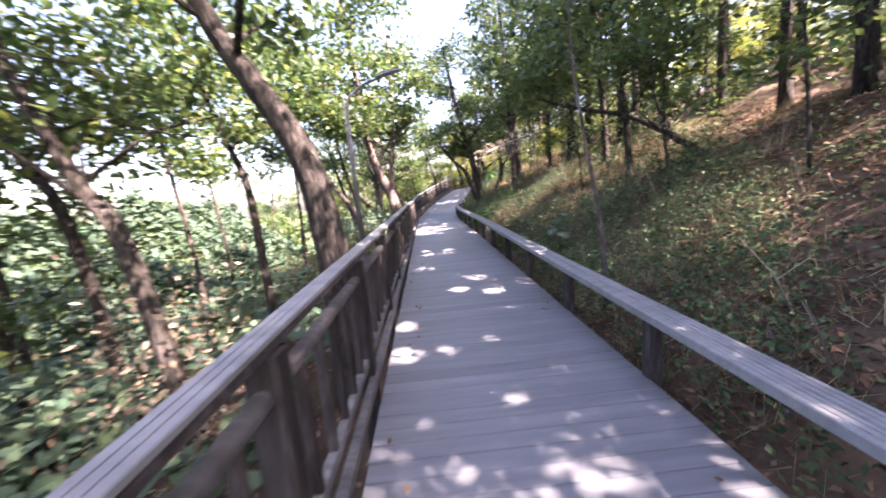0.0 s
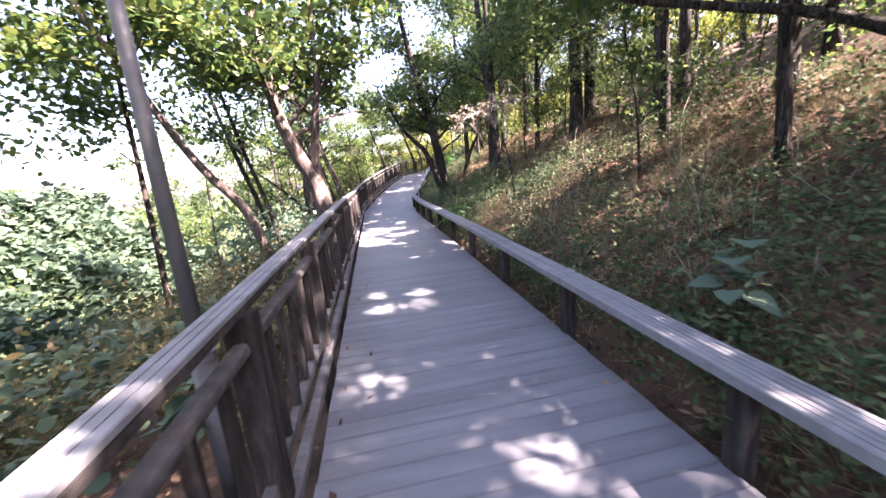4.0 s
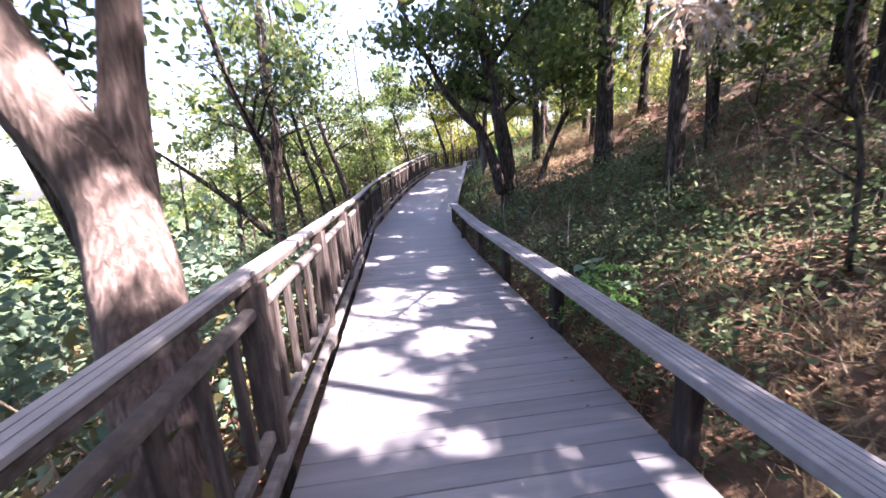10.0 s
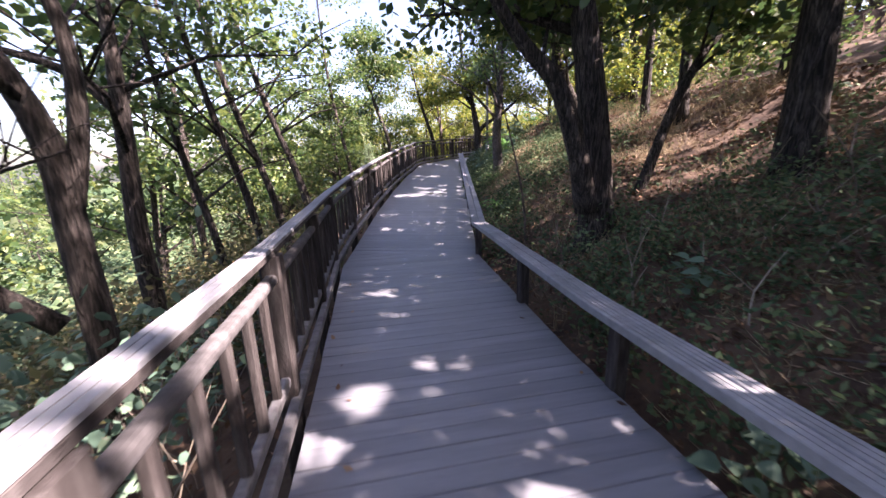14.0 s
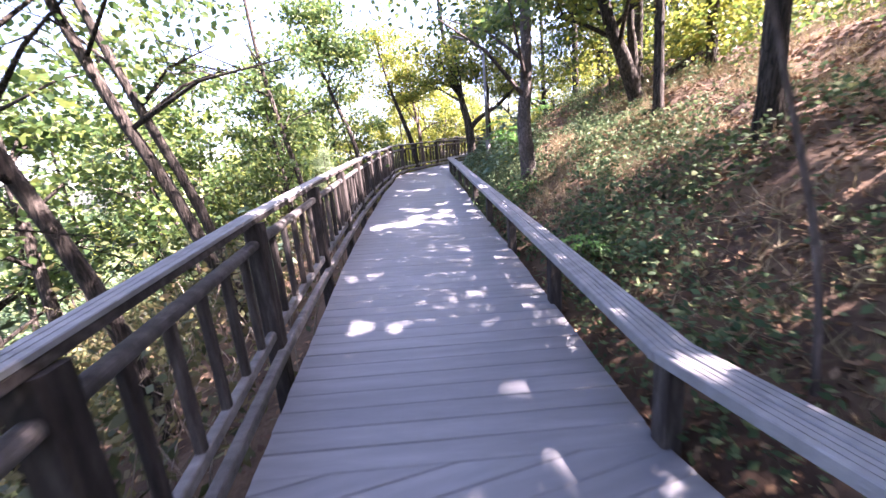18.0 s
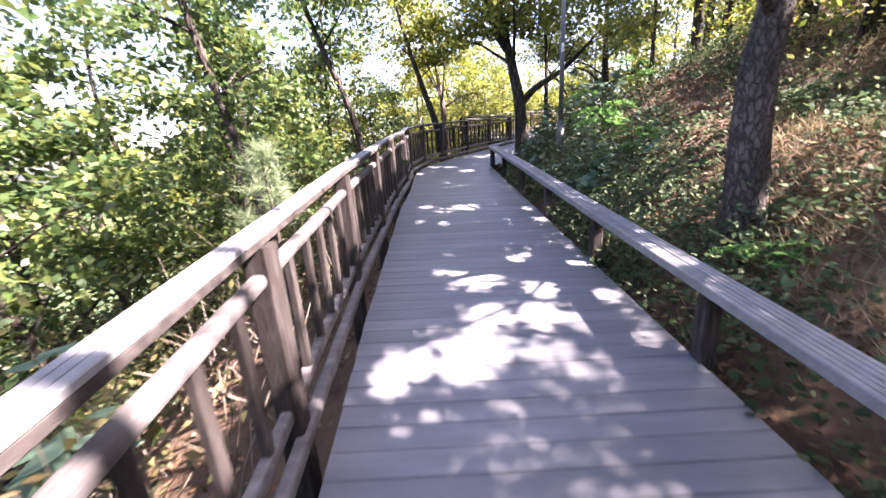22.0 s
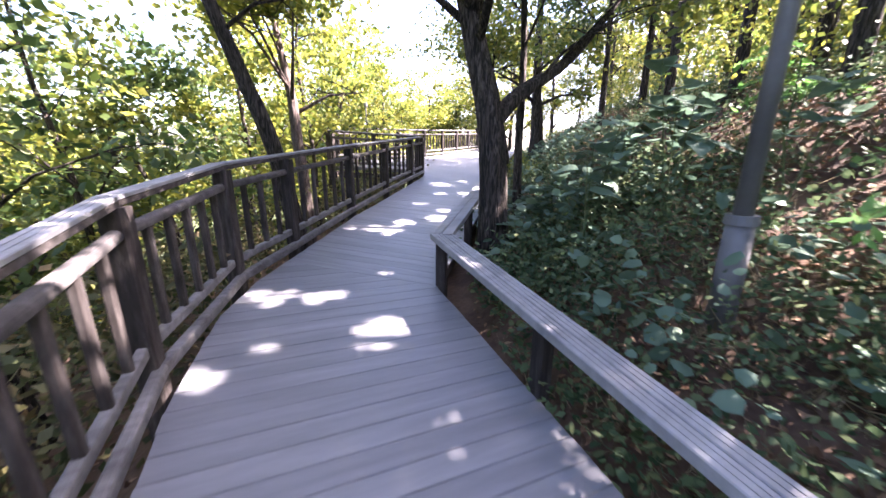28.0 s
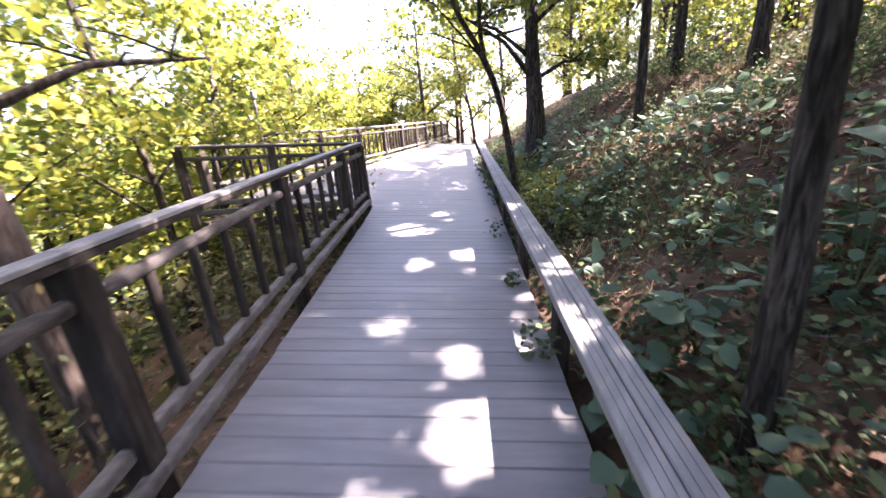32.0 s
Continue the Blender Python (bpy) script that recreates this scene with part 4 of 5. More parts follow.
    # on the rising slope
    build_tree([(5.6, 6.1, z(5.6, 6.1)), (5.2, 6.5, 1.9), (4.75, 6.95, 2.4), (4.3, 7.5, 2.85), (3.65, 8.05, 3.15), (3.0, 8.8, 3.6), (2.4, 9.6, 4.6)], 0.08, 19,
               "dark leaning trunk reaching out over the slope", reach=1.8, branches=9, low=0.5, leaves=2400, size=0.13)
    build_tree([(3.0, 19.5, z(3.0, 19.5)), (2.95, 19.5, 1.3), (2.85, 19.5, 2.2), (2.65, 19.5, 3.3), (2.3, 19.5, 4.9), (1.95, 19.5, 6.6), (1.6, 19.6, 9.0)], 0.23, 7,
               "massive dark forked oak on the slope above the walk", reach=3.0, branches=12, low=0.45, leaves=8000, size=0.14,
               forks=[[(2.75, 19.4, 1.2), (2.5, 19.3, 1.95), (2.2, 19.3, 2.7), (1.8, 19.3, 3.1), (1.3, 19.2, 3.7), (0.6, 19.0, 5.0)]])
    build_tree([(3.75, 19.8, z(3.75, 19.8)), (3.85, 19.8, 1.4), (4.25, 19.8, 2.5), (4.7, 19.8, 3.3), (5.5, 19.9, 4.1), (6.3, 20.0, 6.0)], 0.09, 8,
               "curved slim tree beside the oak", reach=2.0, branches=8, low=0.5, leaves=4500, size=0.13)
    slope_trees = [(3.8, 15.15, 0.12, -0.2, 0.1, 8.0), (6.1, 14.6, 0.17, 0.0, 0.3, 9.0), (4.9, 18.6, 0.18, -0.5, 0.1, 9.0), (5.4, 10.5, 0.1, -0.6, 0.2, 8.0), (4.6, 7.9, 0.08, -0.5, 0.4, 6.5),
                   (6.6, 5.2, 0.14, -1.2, 0.4, 8.5), (4.9, 22.6, 0.13, -0.4, 0.0, 8.5), (6.0, 17.0, 0.1, 0.3, 0.2, 7.5), (5.2, 2.4, 0.12, -0.6, 0.3, 8.0), (7.2, 20.6, 0.12, 0.2, 0.2, 8.0),
                   (4.8, -1.2, 0.13, -0.4, 0.2, 8.5), (6.2, -3.5, 0.13, -0.6, 0.3, 8.5), (3.9, -5.0, 0.12, -0.3, 0.3, 7.5), (7.4, 0.4, 0.13, -0.4, 0.2, 9.0), (8.2, -5.6, 0.13, -0.4, 0.2, 9.0),
                   (10.0, 2.6, 0.13, -0.2, 0.2, 9.0), (9.4, -0.6, 0.12, -0.3, 0.2, 8.5), (10.8, 4.8, 0.13, 0.1, 0.2, 9.0)]
    shade_trees = [(6.7, 22.2, 0.12, -0.2, 0.2, 8.5), (7.6, 24.4, 0.12, 0.1, 0.2, 8.5), (8.5, 28.2, 0.13, -0.2, 0.2, 9.0), (9.8, 29.9, 0.12, 0.2, 0.1, 8.5), (9.0, 31.6, 0.12, 0.0, 0.2, 8.0),
                   (11.4, 33.4, 0.12, 0.1, 0.2, 8.5), (13.3, 35.4, 0.13, -0.2, 0.1, 9.0), (15.0, 36.9, 0.12, 0.2, 0.1, 8.5), (7.2, 12.0, 0.13, -0.2, 0.2, 9.0), (6.3, 25.4, 0.1, -0.1, 0.2, 7.5), (12.4, 31.4, 0.13, -0.1, 0.2, 9.5), (14.2, 33.2, 0.13, -0.1, 0.2, 9.5), (16.4, 35.2, 0.12, 0.0, 0.2, 9.0), (12.9, 37.0, 0.1, -0.2, 0.0, 8.0), (10.6, 32.2, 0.12, 0.1, 0.2, 9.0), (8.8, 26.4, 0.12, -0.2, 0.1, 9.0),
                   (6.3, 9.2, 0.13, -0.4, 0.1, 8.5), (7.6, 7.4, 0.12, -0.3, 0.2, 9.0), (8.6, 10.2, 0.13, -0.2, 0.1, 9.5)]
    for k, (x, y, r, lx, ly, h) in enumerate(slope_trees + shade_trees):
        g = z(x, y)
        build_tree([(x, y, g), (x + lx * 0.15, y + ly * 0.2, g + h * 0.3), (x + lx * 0.6, y + ly * 0.6, g + h * 0.65), (x + lx, y + ly, g + h)], r, 60 + k,
                   "dark-trunked tree on the leaf-strewn slope", reach=2.6, branches=11, low=0.42, leaves=4600, size=0.14, fill=True)
    for k, (x, y, h) in enumerate(((6.6, -2.0, 12.0), (6.9, 4.6, 12.0), (7.0, 12.4, 12.0), (7.6, 16.2, 12.5))):
        g = z(x, y)
        build_tree([(x, y, g), (x - 0.1, y + 0.1, g + h * 0.35), (x - 0.4, y + 0.2, g + h * 0.7), (x - 0.6, y, g + h)], 0.15, 240 + k, "tall dark-trunked tree with a high crown on the slope",
                   reach=3.4, branches=12, low=0.55, leaves=5000, size=0.15, cloud=0.4, fill=True)
    build_tree([(2.12, 4.2, z(2.12, 4.2)), (2.1, 4.22, 0.9), (2.02, 4.3, 1.7), (1.93, 4.36, 2.4), (1.85, 4.4, 3.4), (2.0, 4.5, 4.8)], 0.03, 9,
               "thin pale sapling beside the low rail", bark=M_BARK2, reach=0.9, branches=6, low=0.55, leaves=900, size=0.1, cloud=0.3)
    build_tree([(2.52, 20.7, z(2.52, 20.7)), (2.45, 20.75, 1.3), (2.27, 20.9, 2.3), (2.1, 21.0, 3.1), (1.9, 21.1, 4.6)], 0.02, 10,
               "thin leaning sapling beside the low rail", bark=M_BARK2, reach=0.9, branches=6, low=0.6, leaves=700, size=0.1, cloud=0.3)
    build_tree([(4.15, 26.5, z(4.15, 26.5)), (4.12, 26.5, 1.7), (4.05, 26.5, 2.7), (4.14, 26.5, 3.8), (4.2, 26.6, 6.5), (4.1, 26.7, 9.5)], 0.18, 11,
               "straight pine-like tree with flaking grey-red bark", bark=M_PLATES, reach=2.4, branches=10, low=0.5, leaves=6500, size=0.12)
    build_tree([(7.2, 26.8, z(7.2, 26.8)), (7.15, 26.8, 3.1), (6.7, 26.8, 4.0), (6.3, 26.8, 4.8), (5.7, 26.9, 6.8), (5.4, 27.0, 9.0)], 0.2, 12,
               "dark three-stemmed tree high on the slope", reach=2.6, branches=10, low=0.45, leaves=6500, size=0.13, leaf=M_LEAFY,
               forks=[[(7.12, 26.8, 3.0), (6.98, 26.8, 4.2), (6.9, 26.8, 5.0), (7.1, 26.9, 8.0)], [(7.3, 26.8, 3.0), (8.2, 26.8, 3.7), (9.3, 26.8, 4.2), (10.4, 26.9, 5.0)]])
    build_tree([(5.74, 33.98, z(5.74, 33.98)), (5.74, 34.03, 2.3), (5.71, 34.1, 3.4), (5.6, 34.28, 4.3), (5.45, 34.45, 5.2), (5.1, 34.6, 6.6), (5.0, 34.8, 9.0)], 0.2, 13,
               "big furrowed dark tree close beside the low rail", reach=2.8, branches=11, low=0.5, leaves=7000, size=0.13, leaf=M_LEAFY,
               forks=[[(5.7, 34.22, 3.35), (6.25, 34.2, 3.85), (7.2, 34.15, 4.4), (8.3, 34.1, 5.4)], [(5.6, 34.3, 4.7), (5.1, 34.2, 5.2), (4.6, 34.0, 6.2)]])
    build_tree([(6.9, 34.7, z(6.9, 34.7)), (6.9, 34.72, 3.2), (6.92, 34.75, 4.6), (6.85, 34.8, 6.4), (6.9, 34.9, 8.5)], 0.075, 14,
               "slim dark stem behind the big tree", reach=1.8, branches=8, low=0.5, leaves=4000, size=0.12, leaf=M_LEAFY)
    build_tree([(10.3, 38.05, z(10.3, 38.05)), (10.2, 38.1, 3.0), (9.85, 38.1, 4.1), (9.4, 38.1, 4.7), (8.9, 38.1, 5.2), (8.5, 38.2, 6.4)], 0.07, 15,
               "small bent tree with bright yellow-green leaves", leaf=M_LEAFY, reach=1.9, branches=10, low=0.5, leaves=6000, size=0.1, cloud=0.45,
               forks=[[(9.5, 38.1, 4.6), (9.7, 38.3, 5.2), (9.9, 38.4, 6.0)]])
    build_tree([(12.4, 38.9, z(12.4, 38.9)), (12.35, 38.9, 4.0), (12.2, 38.9, 5.6), (12.2, 39.0, 10.0)], 0.24, 16,
               "tall thick trunk beyond the low rail", reach=2.8, branches=10, low=0.5, leaves=6500, size=0.13, leaf=M_LEAFY)


build_path_trees()


def build_understory():
    """Slim young trees with low leaves, scattered over the rising slope."""
    rng = random.Random(17)
    kinds = []
    for k, (x, y, h) in enumerate(((3.9, 5.6, 2.6), (4.4, 9.9, 3.2), (3.4, 12.9, 2.3), (5.2, 16.2, 3.4))):
        g = float(ground_z(x, y)) - 0.1
        kinds.append(build_tree([(x, y, g), (x - 0.1, y, g + h * 0.4), (x - 0.25, y + 0.1, g + h * 0.75), (x - 0.2, y, g + h)], 0.022, 180 + k, "slim young tree with low leaves on the slope",
                                bark=M_BARK, reach=1.1, branches=13, low=0.25, twigs=4, leaves=1500, size=0.105, cloud=0.17, group="young trees"))
    for x, y in ((4.7, 4.2), (5.4, 7.0), (3.6, 7.6), (6.3, 6.4), (5.0, 2.6), (6.6, 9.6), (4.9, 11.4), (6.2, 12.9), (7.0, 15.4), (5.6, 18.9), (6.6, 20.8), (7.6, 23.0), (7.9, 10.8), (8.6, 13.6), (7.4, 4.4), (9.0, 17.4), (8.6, 21.4), (4.2, 1.2), (5.4, 0.2), (7.6, 25.6), (8.8, 29.6), (8.4, 31.4), (6.9, 13.9), (6.4, 16.6), (7.8, 18.6), (5.9, 14.9), (8.2, 15.6), (9.4, 12.2), (9.2, 14.8), (10.2, 16.6), (10.0, 19.6), (9.8, 9.0)):
        g = float(ground_z(x, y))
        if under_sun(np.array([(x, y, g + h) for h in (1.0, 1.6, 2.2, 2.8)])).max() > 0.35:
            continue
        copy_thing(rng.choice(kinds), Matrix.Translation(stand(x, y)) @ Matrix.Rotation(rng.uniform(0, 6.28), 4, "Z") @ Matrix.Scale(rng.uniform(0.8, 1.2), 4))


build_understory()

def build_forest():
    rng = random.Random(11)
    kinds = []
    for k in range(7):
        h = (9.5, 11.0, 8.0, 10.2, 12.0, 8.8, 6.0)[k]
        lx, ly = rng.uniform(-1.2, 1.2), rng.uniform(-1.2, 1.2)
        x, y = 30 + 7 * k, 8 + 3 * k
        g = float(ground_z(x, y)) - 0.2
        kinds.append(build_tree([(x, y, g), (x + lx * 0.3, y + ly * 0.2, g + h * 0.35), (x + lx * 0.7, y + ly * 0.8, g + h * 0.7), (x + lx, y + ly, g + h)], 0.1 + 0.02 * (k % 3), 100 + k,
                                "broadleaved woodland tree with a dark trunk", leaf=M_LEAFY if k in (2, 6) else M_LEAF, reach=2.9, branches=15, low=0.22, twigs=4, leaves=2300, size=0.21, cloud=0.25, group="woodland"))
    # low-branched young trees that close the view below the railing
    thicket = []
    for k in range(5):
        h = (5.5, 6.5, 4.8, 6.0, 7.2)[k]
        x, y = -22 - 4 * k, 20 + 9 * k
        g = float(ground_z(x, y)) - 0.2
        thicket.append(build_tree([(x, y, g), (x + 0.2, y, g + h * 0.4), (x - 0.3, y + 0.2, g + h * 0.75), (x - 0.2, y, g + h)], 0.07, 140 + k, "low-branched young tree in the thicket below the walk",
                                  leaf=(M_LEAF, M_LEAFY, M_LEAF, M_LEAFY, M_LEAF)[k], reach=2.1, branches=18, low=0.1, twigs=4, leaves=3500, size=0.15, cloud=0.2, group="thicket"))

    def copy(kind, x, y, s):
        turn = rng.uniform(0, 6.28)
        if -16 < x < -2.4 and (5.0 < y < 23.5 or 23.5 < y < 38.0 and turn > 2.6):      # the valley lies open below the walk
            return
        copy_thing(kind, Matrix.Translation(stand(x, y)) @ Matrix.Rotation(turn, 4, "Z") @ Matrix.Scale(s, 4))

    spots = []
    tries = 0
    while len(spots) < 150 and tries < 9000:        # up the slope
        tries += 1
        x, y = rng.uniform(-3, 46), rng.uniform(-14, 72)
        d = float(along(np.array([x]), np.array([y]))[1][0])
        if d < 5.2 or d > 24:
            continue
        near = 2.6 if y < 14 else 2.9 if y > 31 else 4.0
        if any((x - a) ** 2 + (y - b) ** 2 < near**2 for a, b in spots):
            continue
        g = float(ground_z(x, y))
        crown = np.array([(x, y, g + h) for h in (3, 5, 7, 9)])
        if gap_near(crown):                          # keeps the gaps in the canopy open
            continue
        spots.append((x, y))
        copy(kinds[2] if y > 34 and rng.random() < 0.6 else rng.choice(kinds), x, y, rng.uniform(0.8, 1.2))
    low = []
    tries = 0
    while len(low) < 80 and tries < 9000:           # down the slope
        tries += 1
        x, y = rng.uniform(-20, 22), rng.uniform(-4, 66)
        d = float(along(np.array([x]), np.array([y]))[1][0])
        first = -6.5 if y < 9 else -5.2 if y < 24 else -4.3
        if d > first or d < -15 or y < 24 and rng.random() < 0.8:
            continue
        if any((x - a) ** 2 + (y - b) ** 2 < (1.9 if d > -8 else 2.6) ** 2 for a, b in low):
            continue
        low.append((x, y))
        late = y > 39
        if d > -7.5:
            copy(rng.choice(thicket[1::2] if late else thicket[::2]), x, y, rng.uniform(0.8, 1.15))
        else:
            copy(rng.choice((kinds[2], kinds[6]) if late else (kinds[0], kinds[1], kinds[3], kinds[5])), x, y, rng.uniform(0.75, 1.05))
    for k, (x, y) in enumerate(((-3.7, 29.4), (-3.3, 32.4), (-1.9, 35.2), (-5.1, 31.0), (-4.7, 27.4), (0.4, 38.0), (-0.8, 36.6), (2.2, 40.4), (-6.0, 34.0))):
        copy(thicket[(0, 2, 4)[k % 3]], x, y, rng.uniform(0.95, 1.15))
    far = []
    while len(far) < 34:                            # beyond the junction
        x, y = rng.uniform(-6, 26), rng.uniform(42, 64)
        d = float(along(np.array([x]), np.array([y]))[1][0])
        if d > -4.2 or 5 < x < 9.5 and y < 46 or any((x - a) ** 2 + (y - b) ** 2 < 2.2**2 for a, b in far):
            continue
        far.append((x, y))
        copy(rng.choice((kinds[2], kinds[6], thicket[1], thicket[3], kinds[0])), x, y, rng.uniform(0.85, 1.15))
    for s, o in ((23.5, -2.0), (24.5, 1.0), (26.5, -3.5), (27.0, 3.2), (28.5, 0.0), (31.0, -1.8), (31.5, 2.6), (34.5, 0.5), (24.0, 4.6), (37.0, -3.0)):
        p = Vector(CORNER) + way(H_C) * s + Vector((way(H_C).y, -way(H_C).x)) * o
        copy(rng.choice((kinds[2], kinds[6], thicket[1], thicket[3])), p.x, p.y, rng.uniform(0.9, 1.2))
    for _ in range(36):                             # woods down in the valley
        x, y = rng.uniform(-60, -16), rng.uniform(-20, 85)
        copy(rng.choice((kinds[0], kinds[1], kinds[3], kinds[4], kinds[5])), x, y, rng.uniform(0.8, 1.05))


build_forest()


# ---- undergrowth ----
def scatter(rng, n, x0, x1, y0, y1, d0, d1):
    """Places on the ground whose offset from the walk lies between d0 and d1."""
    out = []
    while sum(len(o) for o in out) < n:
        x, y = rng.uniform(x0, x1, 4 * n), rng.uniform(y0, y1, 4 * n)
        _, d = along(x, y)
        ok = (d > d0) & (d < d1)
        out.append(np.stack([x[ok], y[ok]], -1))
    p = np.concatenate(out)[:n]
    return np.column_stack([p, ground_z(p[:, 0], p[:, 1])])


def patchy(p, rng, scale=0.5, cut=0.0):
    """Thins places out to drifts and gaps."""
    v = np.sin(p[:, 0] * 1.7 * scale + 1.3) * np.sin(p[:, 1] * 1.3 * scale + 0.4) + 0.6 * np.sin(p[:, 0] * 3.9 * scale - p[:, 1] * 2.7 * scale)
    return p[v + rng.normal(0, 0.5, len(p)) > cut]


def stuff(name, me, mat, label, category):
    return tagged(link_mesh(name, me, mat), label, category, kind="stuff")


def clumps(rng, p, per, radius, low, high):
    """Leaf places round each plant."""
    n = len(p)
    c = np.repeat(p, per, 0)
    a, r = rng.random(n * per) * 2 * np.pi, np.sqrt(rng.random(n * per)) * radius
    size = np.repeat(0.5 + rng.random(n), per)
    c[:, 0] += np.cos(a) * r * size
    c[:, 1] += np.sin(a) * r * size
    c[:, 2] += low + (high - low) * rng.random(n * per) * size
    return c


def build_undergrowth():
    rng = np.random.default_rng(5)
    p = np.concatenate([scatter(rng, 76000, -2, 18, -3, 46, 1.75, 7.5), scatter(rng, 4500, -2, 18, -3, 46, 1.05, 1.75)])
    p[:, 2] += 0.015
    stuff("fallen_leaves", leaf_mesh("fallen_leaves", p, 0.078, rng, droop=0, up=1.6), M_LITTER, "drift of dry brown fallen leaves on the slope", "leaves")
    p = scatter(rng, 9000, -7, 12, -3, 46, -5, -1.0)
    p[:, 2] += 0.015
    stuff("fallen_leaves", leaf_mesh("fallen_leaves", p, 0.085, rng, droop=0, up=2.5), M_LITTER, "dry fallen leaves under the boardwalk's railing", "leaves")
    p = patchy(scatter(rng, 15000, -2, 18, -3, 48, 1.25, 6.5), rng, 0.6, 0.05)
    off = along(p[:, 0], p[:, 1])[1]
    p = p[~((p[:, 1] > 16.8) & (p[:, 1] < 27.5) & (off > 2.1) & (rng.random(len(p)) < 0.8))]
    off = along(p[:, 0], p[:, 1])[1]
    p = p[~((p[:, 1] < 16.8) & (off > 1.9) & (rng.random(len(p)) < 0.45))]
    stuff("undergrowth", leaf_mesh("undergrowth", clumps(rng, p, 14, 0.2, 0.03, 0.36), 0.065, rng, droop=0.1, up=0.7), M_HERB, "low green woodland herbs on the slope", "undergrowth")
    p = patchy(scatter(rng, 2800, 1, 7, -2, 20, 1.25, 4.6), rng, 0.9, -0.2)
    p = np.concatenate([p, scatter(rng, 420, 1.6, 5, 14.3, 18.8, 1.3, 3.4), scatter(rng, 300, 1.6, 5, 3.0, 9.0, 1.4, 3.2), scatter(rng, 260, 5, 10, 29.0, 33.5, 1.3, 3.0), scatter(rng, 420, 2.6, 7, 25.5, 33.4, 1.16, 2.6)])
    stuff("undergrowth", leaf_mesh("undergrowth", clumps(rng, p, 16, 0.2, 0.02, 0.42), 0.06, rng, droop=0.1, wide=0.5, up=0.6), M_HERB, "thick dark green herbs close beside the low rail", "undergrowth")
    p = patchy(scatter(rng, 9000, -2, 18, -3, 48, 1.2, 8), rng, 0.4, -0.2)
    p = np.concatenate([p, patchy(scatter(rng, 3600, 2, 10, 20.3, 28, 1.8, 6.5), rng, 0.8, -0.2), patchy(scatter(rng, 6000, 1, 8, -2, 20, 1.4, 5.5), rng, 0.7, 0.35)])
    p = p[~((p[:, 1] > 16.8) & (p[:, 1] < 24) & (rng.random(len(p)) < 0.65))]
    c = clumps(rng, p, 10, 0.1, 0.0, 0.05)
    stuff("grass", leaf_mesh("grass", c, 0.23, rng, droop=-0.7, wide=0.03, shape="blade"), M_GRASS, "dry straw-coloured grass tufts", "grass")
    # bushes
    for label, box, n, lift, mat in (("olive-green bushes below the railing", (-14, 10, 8.5, 48, -10, -1.5), 420, 0.5, M_SCRUB), ("leafy bushes on the slope above the walk", (-2, 24, -6, 50, 6.5, 14), 190, 0.3, M_LEAF)):
        p = scatter(rng, n, *box)
        per = 260
        c = np.repeat(p, per, 0)
        s = np.repeat(0.6 + 0.8 * rng.random(n), per)[:, None]
        off = rng.normal(0, 1, (n * per, 3)) * np.array([0.45, 0.45, 0.38]) * s
        c = c + off
        c[:, 2] += lift + 0.2
        c = c[np.abs(along(c[:, 0], c[:, 1])[1]) > 1.3]
        stuff("bushes", leaf_mesh("bushes", c, 0.1, rng), mat, label, "bush")
    p = scatter(rng, 100, 4, 26, 25, 50, 5.0, 12)
    c = np.repeat(p, 280, 0) + rng.normal(0, 1, (28000, 3)) * np.array([0.55, 0.55, 0.6])
    c[:, 2] += 0.9
    c = c[c[:, 2] > ground_z(c[:, 0], c[:, 1])]
    stuff("bushes", leaf_mesh("bushes", c, 0.11, rng), M_LEAFY, "yellow-green bushes high on the slope", "bush")
    p = np.array([(10.4, 37.7), (10.0, 37.35), (11.0, 38.2), (9.4, 36.9), (11.7, 38.9), (12.6, 39.6)])
    p = np.column_stack([p, ground_z(p[:, 0], p[:, 1])])
    stuff("bushes", leaf_mesh("bushes", clumps(rng, p, 420, 0.42, 0.05, 0.6), 0.07, rng, wide=0.35), M_LEAFY, "yellow-green low bushes beside the low rail", "bush")
    for (x, y, up), n in (((-1.95, 14.8, 0.9), 600), ((-2.6, 15.8, 1.3), 700), ((-2.15, 17.0, 1.0), 600), ((-3.2, 14.0, 1.5), 600), ((-1.9, 18.6, 0.8), 500), ((-3.6, 17.6, 1.9), 700), ((-1.8, 13.4, 0.6), 400)):
        q = np.array([(x, y, float(ground_z(x, y)) + up)]) + rng.normal(0, 1, (n, 3)) * np.array([0.42, 0.42, 0.42])
        q = q[(q[:, 2] > ground_z(q[:, 0], q[:, 1])) & (np.abs(along(q[:, 0], q[:, 1])[1]) > 1.35)]
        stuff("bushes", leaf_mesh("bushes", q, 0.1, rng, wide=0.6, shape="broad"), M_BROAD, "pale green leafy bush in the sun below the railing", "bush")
    for (x, y, up), n, spread, label in (((-2.6, 3.3, 0.9), 900, 0.42, "pale bush of dry beige leaves below the railing"), ((-3.4, 4.4, 1.3), 700, 0.45, "pale bush of dry beige leaves below the railing")):
        q = np.array([(x, y, float(ground_z(x, y)) + up)]) + rng.normal(0, 1, (n, 3)) * np.array([spread, spread, spread * 1.3])
        q = q[q[:, 2] > ground_z(q[:, 0], q[:, 1])]
        stuff("bushes", leaf_mesh("bushes", q, 0.085, rng), M_PALE, label, "bush")
